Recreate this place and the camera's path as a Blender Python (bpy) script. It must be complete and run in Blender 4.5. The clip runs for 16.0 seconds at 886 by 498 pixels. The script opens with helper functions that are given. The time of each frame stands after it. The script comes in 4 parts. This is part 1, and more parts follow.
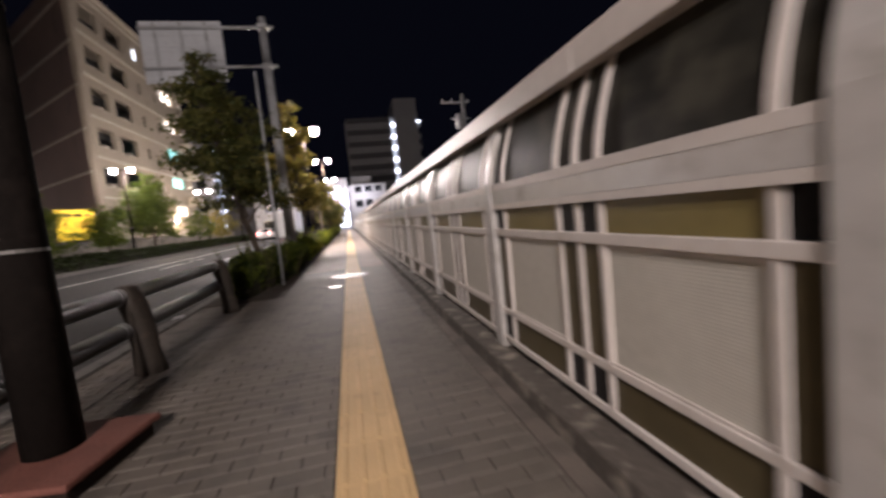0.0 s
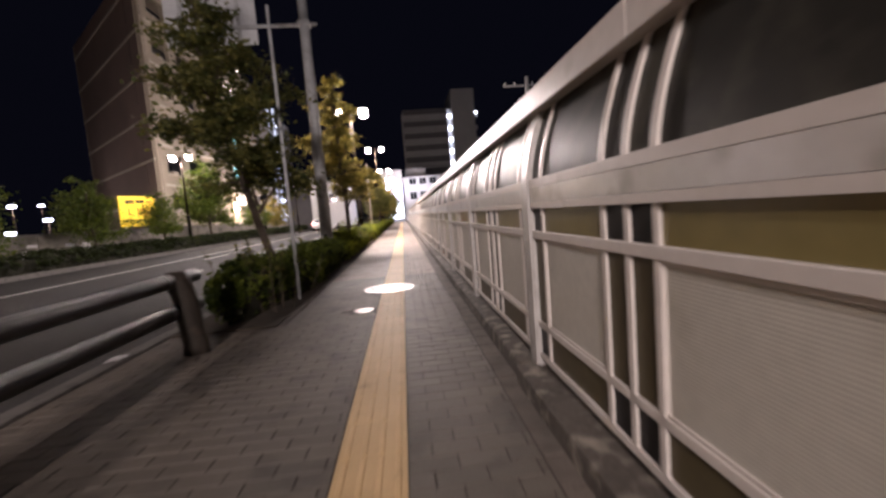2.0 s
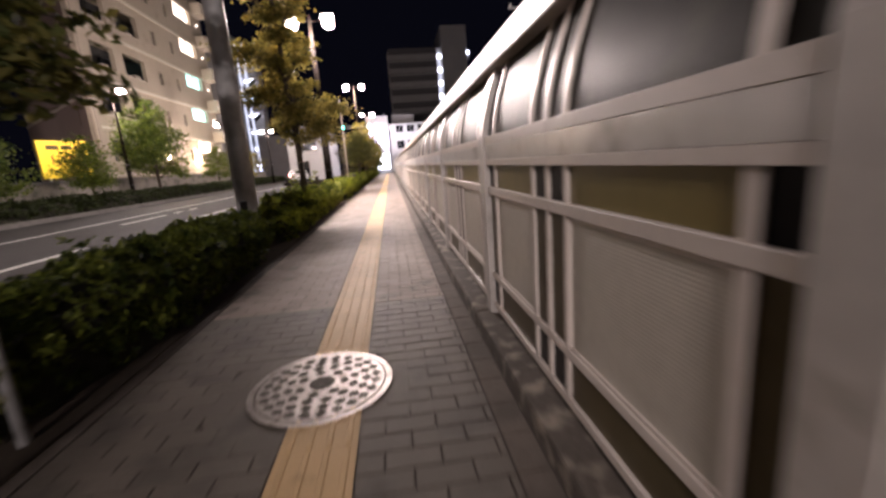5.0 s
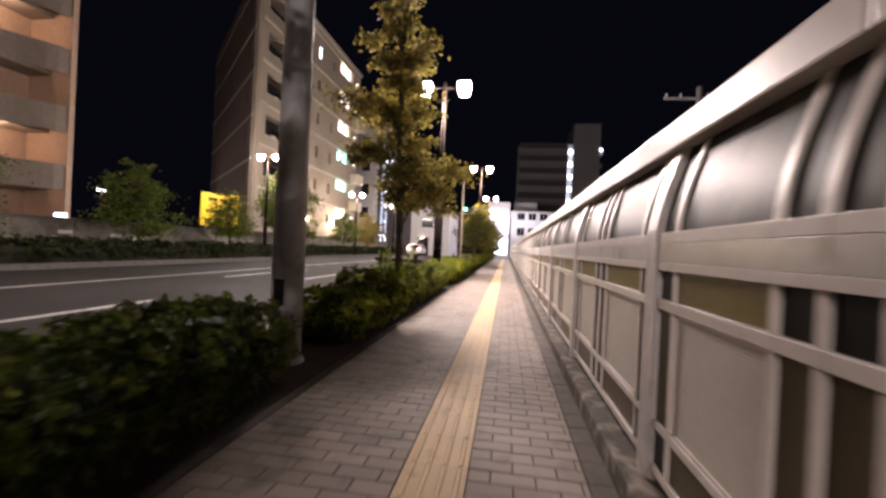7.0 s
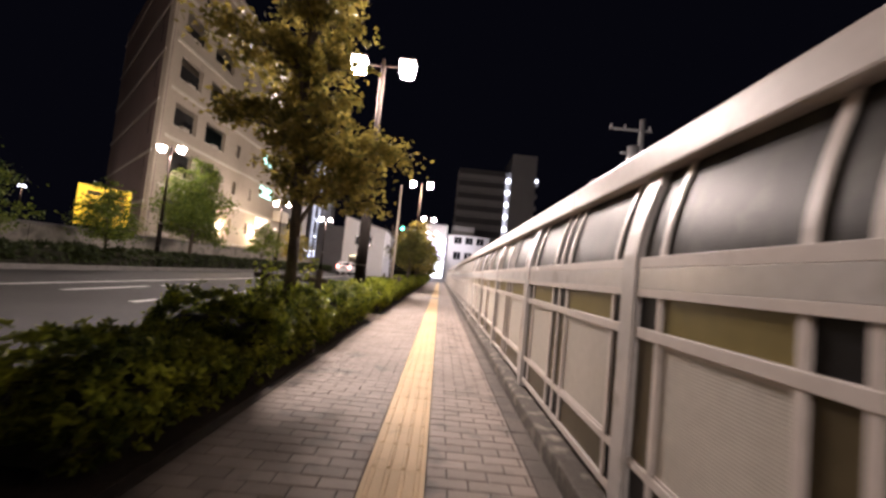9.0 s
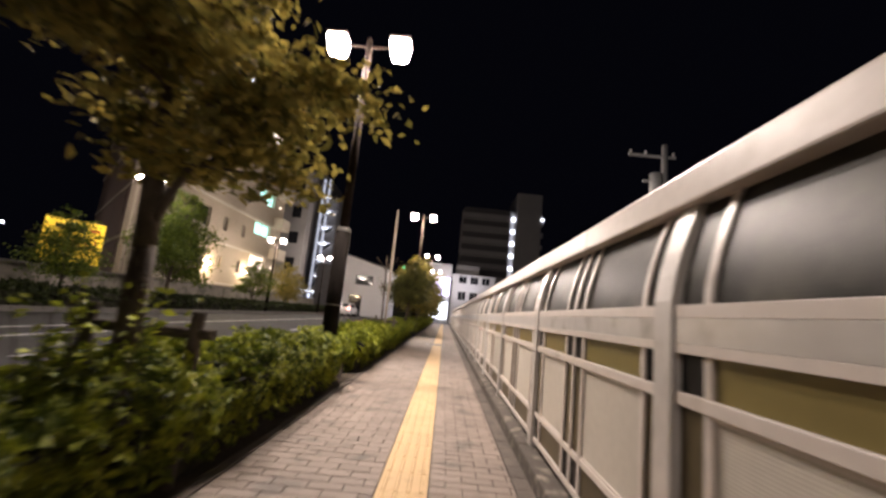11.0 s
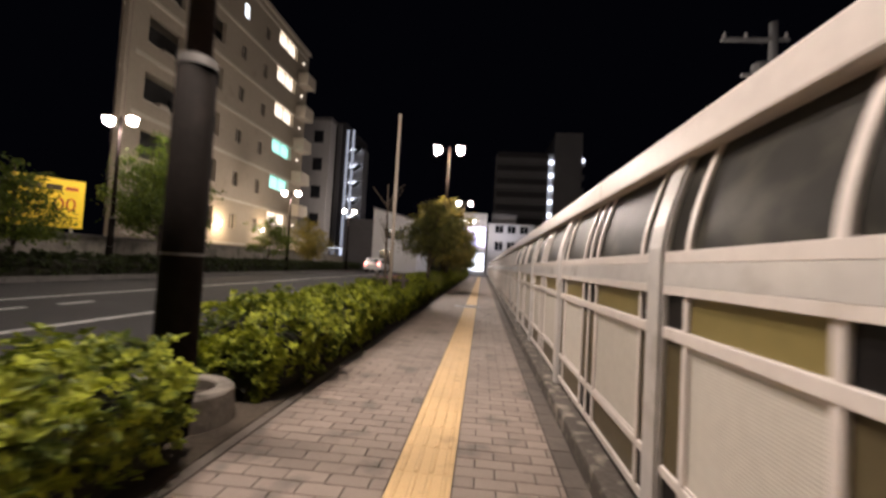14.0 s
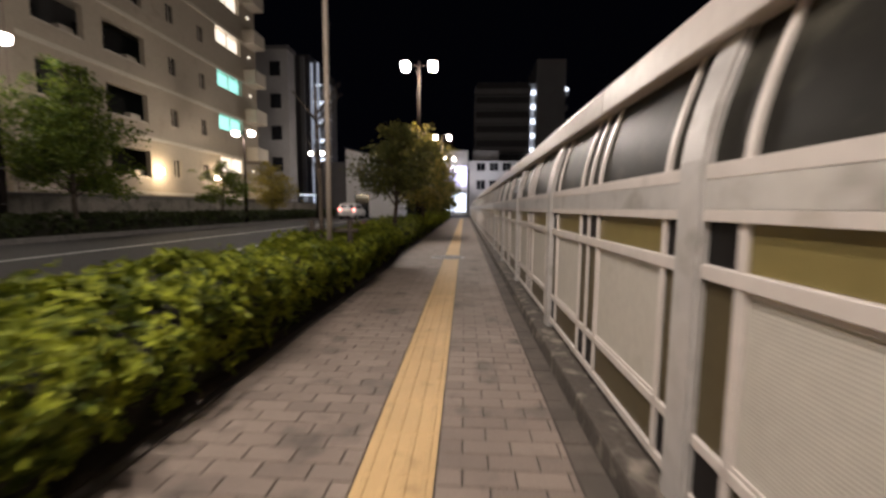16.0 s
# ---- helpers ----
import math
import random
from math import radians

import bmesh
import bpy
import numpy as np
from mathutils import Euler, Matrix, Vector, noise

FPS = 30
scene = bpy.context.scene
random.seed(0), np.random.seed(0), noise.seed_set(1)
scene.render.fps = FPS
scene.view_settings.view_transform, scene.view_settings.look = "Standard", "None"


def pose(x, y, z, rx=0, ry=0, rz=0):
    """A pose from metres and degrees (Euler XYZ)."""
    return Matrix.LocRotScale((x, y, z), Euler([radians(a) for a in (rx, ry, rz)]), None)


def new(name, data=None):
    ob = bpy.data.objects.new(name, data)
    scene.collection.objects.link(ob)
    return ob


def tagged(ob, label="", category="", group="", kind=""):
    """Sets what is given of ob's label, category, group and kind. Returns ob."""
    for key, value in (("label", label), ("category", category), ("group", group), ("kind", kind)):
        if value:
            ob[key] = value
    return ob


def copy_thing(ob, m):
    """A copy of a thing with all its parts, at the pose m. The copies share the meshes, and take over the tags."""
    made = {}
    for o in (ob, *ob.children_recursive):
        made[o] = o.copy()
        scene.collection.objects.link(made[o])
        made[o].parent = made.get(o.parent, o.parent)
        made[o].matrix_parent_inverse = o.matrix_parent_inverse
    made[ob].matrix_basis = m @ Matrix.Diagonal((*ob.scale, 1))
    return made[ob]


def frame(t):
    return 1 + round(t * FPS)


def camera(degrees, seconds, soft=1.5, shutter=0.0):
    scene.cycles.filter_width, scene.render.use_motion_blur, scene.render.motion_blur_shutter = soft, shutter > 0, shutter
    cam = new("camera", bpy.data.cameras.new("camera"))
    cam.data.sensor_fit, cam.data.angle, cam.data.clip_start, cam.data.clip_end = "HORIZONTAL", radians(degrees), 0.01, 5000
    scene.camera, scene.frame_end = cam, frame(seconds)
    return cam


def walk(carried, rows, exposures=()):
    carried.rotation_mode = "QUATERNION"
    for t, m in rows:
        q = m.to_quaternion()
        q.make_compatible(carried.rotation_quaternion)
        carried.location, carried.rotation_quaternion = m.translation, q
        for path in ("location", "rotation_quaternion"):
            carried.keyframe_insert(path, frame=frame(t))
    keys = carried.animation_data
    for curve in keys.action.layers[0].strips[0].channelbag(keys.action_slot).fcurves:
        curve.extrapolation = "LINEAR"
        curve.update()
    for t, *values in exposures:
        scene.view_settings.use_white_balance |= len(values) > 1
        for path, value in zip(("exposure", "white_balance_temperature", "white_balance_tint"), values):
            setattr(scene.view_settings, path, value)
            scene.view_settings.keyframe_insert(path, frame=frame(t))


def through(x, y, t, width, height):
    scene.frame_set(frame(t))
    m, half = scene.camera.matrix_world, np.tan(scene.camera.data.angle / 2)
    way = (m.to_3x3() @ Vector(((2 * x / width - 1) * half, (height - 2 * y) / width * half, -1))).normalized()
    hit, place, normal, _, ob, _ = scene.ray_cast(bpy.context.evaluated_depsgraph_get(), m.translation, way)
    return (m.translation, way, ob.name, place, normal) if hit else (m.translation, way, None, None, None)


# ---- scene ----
# ---- camera and walk ----
cam = camera(94.0, 16.0, soft=2.8, shutter=0.85)
# seconds, x, y, z, yaw, pitch, roll
ROWS = [
    (0.0, 0.019, -0.067, 1.005, -12.97, -4.98, 5.86),
    (0.5, -0.013, 0.463, 1.006, -8.49, -3.45, 5.62),
    (1.0, 0.078, 1.156, 1.058, -8.26, 0.91, 6.20),
    (1.5, 0.094, 1.677, 1.022, -5.87, -2.42, 4.99),
    (2.0, 0.219, 2.197, 1.015, -5.57, -5.19, 4.65),
    (2.5, 0.319, 2.836, 1.011, -9.58, -3.41, 3.64),
    (3.0, 0.389, 3.466, 1.005, -6.42, -6.31, 3.28),
    (5.5, 0.366, 6.657, 1.035, -7.04, -12.06, 4.67),
    (6.0, 0.347, 7.245, 1.035, 0.57, -8.94, 3.87),
    (6.5, 0.310, 7.984, 1.063, 1.68, -1.21, 1.07),
    (7.0, 0.276, 8.549, 1.040, 8.65, -0.18, -2.81),
    (7.5, 0.247, 9.155, 1.030, 3.88, -1.14, -6.01),
    (8.0, 0.192, 9.657, 0.996, 5.80, 3.73, -6.18),
    (8.5, 0.149, 10.293, 1.009, -4.45, 5.64, -5.84),
    (9.0, 0.122, 10.755, 0.999, -0.42, 3.55, -5.75),
    (11.5, 0.172, 13.705, 1.040, 0.75, 9.72, -5.70),
    (12.0, 0.207, 14.391, 1.031, 4.90, 8.46, -6.16),
    (12.5, 0.208, 14.971, 1.044, 0.49, 9.25, -5.11),
    (13.0, 0.221, 15.595, 1.042, 4.07, 7.37, -5.02),
    (13.5, 0.244, 16.225, 1.038, 0.31, 5.33, -3.73),
    (14.0, 0.239, 16.796, 1.051, 5.40, 2.21, -3.28),
    (14.5, 0.262, 17.391, 1.044, 3.32, -2.02, -2.71),
    (15.0, 0.233, 18.043, 1.029, 5.67, -3.23, -1.48),
    (15.5, 0.218, 18.604, 1.034, 4.88, -4.07, -1.21),
    (16.0, 0.251, 19.223, 1.023, 2.97, -5.72, -0.43),
]
EXPOSURES = [(0.0, 1.6, 5950, 14), (2.0, 1.85, 6050, 18), (3.0, 1.95, 6100, 19), (5.5, 1.7, 6200, 19), (6.5, 1.65, 6250, 19), (8.5, 1.55, 6250, 19),
             (9.0, 1.5, 6300, 18), (11.5, 0.9, 6400, 12), (12.5, 0.75, 6300, 11), (13.0, 0.75, 6250, 11), (14.0, 0.5, 6300, 12), (15.0, 0.35, 6300, 12), (16.0, 0.15, 6150, 9)]
walk(cam, [(t, pose(x, y, z, 90 + pitch, roll, yaw)) for t, x, y, z, yaw, pitch, roll in ROWS], EXPOSURES)

# ---- world and lights ----
world = bpy.data.worlds.new("night_sky")
world.use_nodes = True
world.node_tree.nodes["Background"].inputs[0].default_value = (0.32, 0.33, 0.62, 1)
world.node_tree.nodes["Background"].inputs[1].default_value = 0.0020
scene.world = world

WARM_WHITE = (1.0, 0.84, 0.72)
LAMP_W = 620.0


def lamp(name, at, watts, colour=WARM_WHITE, size=0.14):
    data = bpy.data.lights.new(name, "POINT")
    data.energy, data.color, data.shadow_soft_size = watts, colour, size
    ob = new(name, data)
    ob.location = at
    return ob


# street lamps beside the footway: y, height of the lantern's middle
# y = -7 is an added, unseen lamp that brightens the first stretch
NEAR_LAMPS = [(-7.0, 5.1), (2.15, 5.1), (19.0, 5.1), (34.7, 6.1), (50.6, 6.2), (66.5, 6.5), (82.0, 6.8)]
NEAR_LAMP_X = -1.43
UNLIT_Y = 2.15
LAMP_SHARE = {-7.0: 1.2, 19.0: 0.80, 34.7: 1.15, 50.6: 0.8, 66.5: 0.4, 82.0: 0.12}
# street lamps across the road: x, y, height
FAR_LAMPS = [(-13.95, 31.3, 5.9), (-13.2, 44.2, 5.4), (-12.85, 55.7, 5.7)]
for ly, lz in NEAR_LAMPS:
    for side in (-0.5, 0.5):
        if ly != UNLIT_Y:
            lamp("street_lamp_light", (NEAR_LAMP_X + side * 1.2, ly, lz - 0.24), LAMP_W * LAMP_SHARE.get(ly, 1.0))
for lx, ly, lz in FAR_LAMPS:
    lamp("street_lamp_light", (lx, ly, lz - 0.3), 0.55 * LAMP_W)


# ---- materials ----
def mat(name, colour, rough=0.6, metal=0.0, spread=0.25, fine=60.0, coarse=2.0, bump=0.0, stain=None, stain_at=0.62, emit=0.0, piece=0.0, spec=0.5):
    """A surface with fine grain, coarse patches, optional stains and relief; piece varies it from object to object."""
    m = bpy.data.materials.new(name)
    m.use_nodes = True
    nt = m.node_tree
    nd, ln = nt.nodes, nt.links
    b = nd["Principled BSDF"]
    b.inputs["Roughness"].default_value, b.inputs["Metallic"].default_value = rough, metal
    b.inputs["Specular IOR Level"].default_value = spec
    geo = nd.new("ShaderNodeNewGeometry")

    def noisy(scale, detail):
        n = nd.new("ShaderNodeTexNoise")
        n.inputs["Scale"].default_value, n.inputs["Detail"].default_value = scale, detail
        ln.new(geo.outputs["Position"], n.inputs["Vector"])
        return n.outputs["Fac"]

    grain, patch = noisy(fine, 4), noisy(coarse, 5)
    add = nd.new("ShaderNodeMath")
    add.operation = "ADD"
    ln.new(grain, add.inputs[0])
    ln.new(patch, add.inputs[1])
    span = nd.new("ShaderNodeMapRange")
    span.inputs["From Min"].default_value, span.inputs["From Max"].default_value = 0.6, 1.4
    span.inputs["To Min"].default_value, span.inputs["To Max"].default_value = 1 - spread, 1 + spread
    ln.new(add.outputs[0], span.inputs["Value"])
    value = span.outputs[0]
    if piece:
        info = nd.new("ShaderNodeObjectInfo")
        isl = nd.new("ShaderNodeMath")
        isl.operation = "ADD"
        ln.new(info.outputs["Random"], isl.inputs[0])
        ln.new(geo.outputs["Random Per Island"], isl.inputs[1])
        fr = nd.new("ShaderNodeMath")
        fr.operation = "FRACT"
        ln.new(isl.outputs[0], fr.inputs[0])
        pr = nd.new("ShaderNodeMapRange")
        pr.inputs["To Min"].default_value, pr.inputs["To Max"].default_value = 1 - piece, 1 + piece
        ln.new(fr.outputs[0], pr.inputs["Value"])
        mul = nd.new("ShaderNodeMath")
        mul.operation = "MULTIPLY"
        ln.new(value, mul.inputs[0])
        ln.new(pr.outputs[0], mul.inputs[1])
        value = mul.outputs[0]
    tint = nd.new("ShaderNodeVectorMath")
    tint.operation = "SCALE"
    tint.inputs[0].default_value = colour
    ln.new(value, tint.inputs["Scale"])
    out = tint.outputs[0]
    if stain:
        spots = noisy(coarse * 2.7, 8)
        ramp = nd.new("ShaderNodeMapRange")
        ramp.inputs["From Min"].default_value, ramp.inputs["From Max"].default_value = stain_at - 0.08, stain_at + 0.08
        ln.new(spots, ramp.inputs["Value"])
        mix = nd.new("ShaderNodeMix")
        mix.data_type = "RGBA"
        ln.new(ramp.outputs[0], mix.inputs["Factor"])
        ln.new(out, mix.inputs["A"])
        mix.inputs["B"].default_value = (*stain, 1)
        out = mix.outputs["Result"]
    ln.new(out, b.inputs["Base Color"])
    if bump:
        bp = nd.new("ShaderNodeBump")
        bp.inputs["Strength"].default_value, bp.inputs["Distance"].default_value = bump, 0.01
        ln.new(grain, bp.inputs["Height"])
        ln.new(bp.outputs[0], b.inputs["Normal"])
    if emit:
        b.inputs["Emission Color"].default_value = (*colour, 1)
        b.inputs["Emission Strength"].default_value = emit
    return m


def leaf_mat(name, dark, light, through=0.35):
    """Leaves that differ one from another and let some light through."""
    m = bpy.data.materials.new(name)
    m.use_nodes = True
    nt = m.node_tree
    nd, ln = nt.nodes, nt.links
    b = nd["Principled BSDF"]
    b.inputs["Roughness"].default_value = 0.55
    b.inputs["Specular IOR Level"].default_value = 0.25
    geo = nd.new("ShaderNodeNewGeometry")
    ramp = nd.new("ShaderNodeValToRGB")
    ramp.color_ramp.elements[0].color, ramp.color_ramp.elements[1].color = (*dark, 1), (*light, 1)
    patch = nd.new("ShaderNodeTexNoise")
    patch.inputs["Scale"].default_value, patch.inputs["Detail"].default_value = 5.0, 3.0
    ln.new(geo.outputs["Position"], patch.inputs["Vector"])
    span = nd.new("ShaderNodeMapRange")
    span.inputs["From Min"].default_value, span.inputs["From Max"].default_value = 0.38, 0.66
    span.inputs["To Min"].default_value, span.inputs["To Max"].default_value = -0.35, 0.5
    ln.new(patch.outputs["Fac"], span.inputs["Value"])
    share = nd.new("ShaderNodeMath")
    share.operation = "MULTIPLY_ADD"
    share.inputs[1].default_value = 0.75
    ln.new(geo.outputs["Random Per Island"], share.inputs[0])
    ln.new(span.outputs[0], share.inputs[2])
    ln.new(share.outputs[0], ramp.inputs[0])
    ln.new(ramp.outputs[0], b.inputs["Base Color"])
    tr = nd.new("ShaderNodeBsdfTranslucent")
    ln.new(ramp.outputs[0], tr.inputs[0])
    mix = nd.new("ShaderNodeMixShader")
    mix.inputs[0].default_value = through
    ln.new(b.outputs[0], mix.inputs[1])
    ln.new(tr.outputs[0], mix.inputs[2])
    ln.new(mix.outputs[0], nd["Material Output"].inputs[0])
    return m


def glow(name, colour, strength):
    m = bpy.data.materials.new(name)
    m.use_nodes = True
    b = m.node_tree.nodes["Principled BSDF"]
    b.inputs["Base Color"].default_value = (*colour, 1)
    b.inputs["Emission Color"].default_value = (*colour, 1)
    b.inputs["Emission Strength"].default_value = strength
    return m


def ribbed(name, colour, pitch):
    """Painted sheet metal with fine level ribs and rows of small holes."""
    m = mat(name, colour, rough=0.5, metal=0.0, spread=0.10, fine=25, coarse=1.2, stain=(colour[0] * 0.7, colour[1] * 0.68, colour[2] * 0.62), stain_at=0.7)
    nd, ln = m.node_tree.nodes, m.node_tree.links
    geo = nd.new("ShaderNodeNewGeometry")
    sep = nd.new("ShaderNodeSeparateXYZ")
    ln.new(geo.outputs["Position"], sep.inputs[0])
    waves = []
    for axis in ("Y", "Z"):
        k = nd.new("ShaderNodeMath")
        k.operation = "MULTIPLY"
        k.inputs[1].default_value = 2 * math.pi / pitch
        ln.new(sep.outputs[axis], k.inputs[0])
        s = nd.new("ShaderNodeMath")
        s.operation = "SINE"
        ln.new(k.outputs[0], s.inputs[0])
        waves.append(s.outputs[0])
    mul = nd.new("ShaderNodeMath")
    mul.operation = "MULTIPLY_ADD"
    ln.new(waves[0], mul.inputs[0])
    mul.inputs[1].default_value = 0.5
    ln.new(waves[1], mul.inputs[2])
    bp = nd.new("ShaderNodeBump")
    bp.inputs["Strength"].default_value, bp.inputs["Distance"].default_value = 0.11, 0.002
    ln.new(mul.outputs[0], bp.inputs["Height"])
    ln.new(bp.outputs[0], nd["Principled BSDF"].inputs["Normal"])
    return m


M_ASPHALT = mat("asphalt", (0.036, 0.035, 0.035), 0.75, spread=0.35, fine=150, coarse=0.7, bump=0.5, stain=(0.03, 0.03, 0.03))
M_GROUND = mat("bare_ground", (0.03, 0.03, 0.028), 0.9, spread=0.3, fine=6, coarse=0.1)
M_BRICK = mat("paving_brick", (0.245, 0.195, 0.162), 0.68, spread=0.26, fine=120, coarse=1.3, bump=0.35, stain=(0.115, 0.095, 0.080), stain_at=0.63, piece=0.14)
# Darker base colour for the bricks and cover collar before y = 9.2.
M_BRICK_DARK = mat("darker_paving_brick", (0.115, 0.097, 0.079), 0.66, spread=0.25, fine=120, coarse=1.3, bump=0.35, stain=(0.07, 0.06, 0.05), stain_at=0.6, piece=0.10)
M_MORTAR = mat("sand_joint", (0.055, 0.045, 0.038), 0.95, fine=200, bump=0.4)
M_TACTILE = mat("yellow_tactile_paint", (0.60, 0.41, 0.195), 0.65, spread=0.16, fine=90, coarse=2.5, bump=0.2, stain=(0.42, 0.28, 0.13), stain_at=0.68, piece=0.05)
M_CONCRETE = mat("weathered_concrete", (0.18, 0.158, 0.132), 0.85, spread=0.3, fine=45, coarse=2.2, bump=0.5, stain=(0.09, 0.08, 0.065), stain_at=0.56)
M_GUTTER = mat("footway_margin", (0.120, 0.098, 0.082), 0.85, spread=0.28, fine=80, coarse=1.6, bump=0.4, stain=(0.085, 0.072, 0.06), stain_at=0.53, piece=0.12)
M_KERBTOP = mat("grimy_kerb", (0.080, 0.067, 0.055), 0.88, spread=0.35, fine=40, coarse=3.2, bump=0.6, stain=(0.26, 0.225, 0.185), stain_at=0.60)
M_SOIL = mat("dark_soil", (0.05, 0.038, 0.026), 1.0, spread=0.4, fine=40, coarse=4, bump=0.9)
M_CURB = mat("kerb_stone", (0.14, 0.13, 0.12), 0.8, spread=0.25, fine=60, coarse=3, bump=0.3, stain=(0.08, 0.075, 0.07))
M_LINE = mat("road_paint", (0.62, 0.62, 0.60), 0.6, spread=0.2, fine=80, coarse=3, stain=(0.2, 0.2, 0.2), stain_at=0.68)
M_REDROAD = mat("red_paving", (0.22, 0.055, 0.045), 0.8, spread=0.3, fine=80, coarse=2)
M_FENCE = mat("painted_fence_metal", (0.62, 0.57, 0.53), 0.37, spread=0.09, fine=20, coarse=1.5, stain=(0.42, 0.38, 0.33), stain_at=0.7, bump=0.04)
M_POST = mat("galvanised_post", (0.50, 0.48, 0.46), 0.40, metal=0.1, spread=0.14, fine=14, coarse=2.4, stain=(0.36, 0.34, 0.31), stain_at=0.62, bump=0.05)
M_BEAM = mat("grey_beam_face", (0.54, 0.525, 0.505), 0.28, metal=0.15, spread=0.12, fine=18, coarse=1.8, stain=(0.33, 0.31, 0.28), stain_at=0.64, bump=0.04)
M_SMOKED = mat("smoked_acrylic", (0.018, 0.017, 0.014), 0.46, spread=0.4, fine=9, coarse=1.6, stain=(0.050, 0.047, 0.036), stain_at=0.56, spec=0.16)
M_OLIVE = mat("olive_panel", (0.20, 0.16, 0.06), 0.28, spread=0.14, fine=15, coarse=1.4)
M_DARKPANEL = mat("dark_panel", (0.012, 0.011, 0.011), 0.4, spec=0.12, spread=0.2, fine=15, coarse=2)
M_OLIVEDARK = mat("brown_olive_panel", (0.088, 0.071, 0.038), 0.4, spec=0.2, spread=0.16, fine=15, coarse=2)
M_SHEET = ribbed("perforated_sheet", (0.50, 0.475, 0.42), 0.011)
M_POLEDARK = mat("dark_brown_pole", (0.010, 0.008, 0.007), 0.85, spec=0.04, spread=0.3, fine=30, coarse=2, stain=(0.018, 0.014, 0.012), stain_at=0.66, bump=0.1)
M_POLEUP = mat("brown_pole", (0.020, 0.014, 0.012), 0.8, spec=0.08, spread=0.2, fine=30, coarse=3)
M_GALV = mat("grey_galvanised_steel", (0.46, 0.47, 0.48), 0.5, metal=0.0, spread=0.2, fine=12, coarse=1.6, stain=(0.33, 0.33, 0.33), stain_at=0.6)
M_SIGNBACK = mat("sign_back_aluminium", (0.62, 0.63, 0.65), 0.5, metal=0.0, spread=0.12, fine=8, coarse=1)
M_BAND = mat("dull_metal_band", (0.17, 0.16, 0.15), 0.5, metal=0.3, spread=0.2, fine=30)
M_LANTERN = glow("lantern_light", (1.0, 0.88, 0.76), 26)
M_LANTERN_OFF = mat("unlit_lantern", (0.55, 0.53, 0.50), 0.4)
M_LANTERN_CAP = mat("lantern_cap", (0.10, 0.08, 0.07), 0.5)
M_LOG = mat("imitation_log", (0.050, 0.040, 0.031), 0.7, spread=0.35, fine=50, coarse=5, bump=0.6, stain=(0.08, 0.06, 0.045))
M_LOGRAIL = mat("dark_brown_rail", (0.020, 0.015, 0.012), 0.42, spec=0.4, spread=0.25, fine=40, coarse=4, bump=0.15)
M_REDBASE = mat("red_brown_base", (0.15, 0.055, 0.04), 0.8, spread=0.3, fine=60, coarse=5, bump=0.4)
M_IRON = mat("cast_iron", (0.36, 0.33, 0.31), 0.40, metal=0.6, spread=0.3, fine=70, coarse=6, bump=0.3, stain=(0.22, 0.19, 0.16))
M_IRONPIT = mat("cast_iron_recess", (0.11, 0.10, 0.09), 0.8, metal=0.2)
M_BARK = mat("bark", (0.075, 0.058, 0.042), 0.9, spread=0.4, fine=35, coarse=6, bump=0.9)
M_STAKE = mat("weathered_stake", (0.07, 0.056, 0.044), 0.85, spread=0.3, fine=40, coarse=3, bump=0.4)
M_PALEPOLE = mat("pale_pole", (0.40, 0.34, 0.28), 0.7, spread=0.2, fine=30, coarse=3)
M_HEDGE = leaf_mat("azalea_leaf", (0.062, 0.090, 0.012), (0.42, 0.46, 0.045), 0.22)
# Darker copy of the azalea leaf: the first hedge's shade is in its colour.
M_HEDGE_SHADE = leaf_mat("shaded_azalea_leaf", (0.028, 0.046, 0.009), (0.17, 0.20, 0.028), 0.2)
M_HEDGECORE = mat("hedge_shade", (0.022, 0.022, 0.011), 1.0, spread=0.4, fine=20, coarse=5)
# Same azalea across the road, with its shade put into the leaf colour.
M_HEDGE_FAR_SHADE = leaf_mat("shaded_hedge_leaf", (0.018, 0.026, 0.008), (0.05, 0.065, 0.016), 0.15)
M_LEAF = leaf_mat("street_tree_leaf", (0.06, 0.075, 0.022), (0.19, 0.17, 0.045), 0.35)
M_LEAF_YELLOW = leaf_mat("yellowing_leaf", (0.13, 0.12, 0.028), (0.42, 0.33, 0.08), 0.42)
M_LEAF_FAR = leaf_mat("far_tree_leaf", (0.05, 0.085, 0.012), (0.17, 0.20, 0.025), 0.3)
M_APT = mat("beige_render", (0.31, 0.265, 0.205), 0.85, spread=0.10, fine=5, coarse=0.4, stain=(0.24, 0.20, 0.155), stain_at=0.7)
M_APT_END = mat("brown_tiled_end_wall", (0.20, 0.15, 0.13), 0.8, spread=0.14, fine=6, coarse=0.5)
M_APT_BAND = mat("pale_floor_band", (0.45, 0.40, 0.325), 0.8, spread=0.1, fine=5, coarse=0.6)
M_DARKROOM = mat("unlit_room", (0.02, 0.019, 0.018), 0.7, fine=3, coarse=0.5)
M_GLASSDARK = mat("dark_window_glass", (0.015, 0.016, 0.02), 0.08, fine=3, coarse=0.5)
M_WARMROOM = glow("stair_hall_light", (1.0, 0.86, 0.70), 1.1)
M_TEALROOM = glow("teal_lit_window", (0.45, 0.95, 0.85), 0.9)
M_COLDROOM = glow("white_lit_window", (0.85, 0.9, 1.0), 2.5)
M_ORANGEROOM = mat("salmon_wall", (0.42, 0.30, 0.22), 0.85, spread=0.12, fine=4, coarse=0.6)
M_ORANGEBLD = mat("taupe_render", (0.24, 0.20, 0.16), 0.85, spread=0.15, fine=4, coarse=0.5)
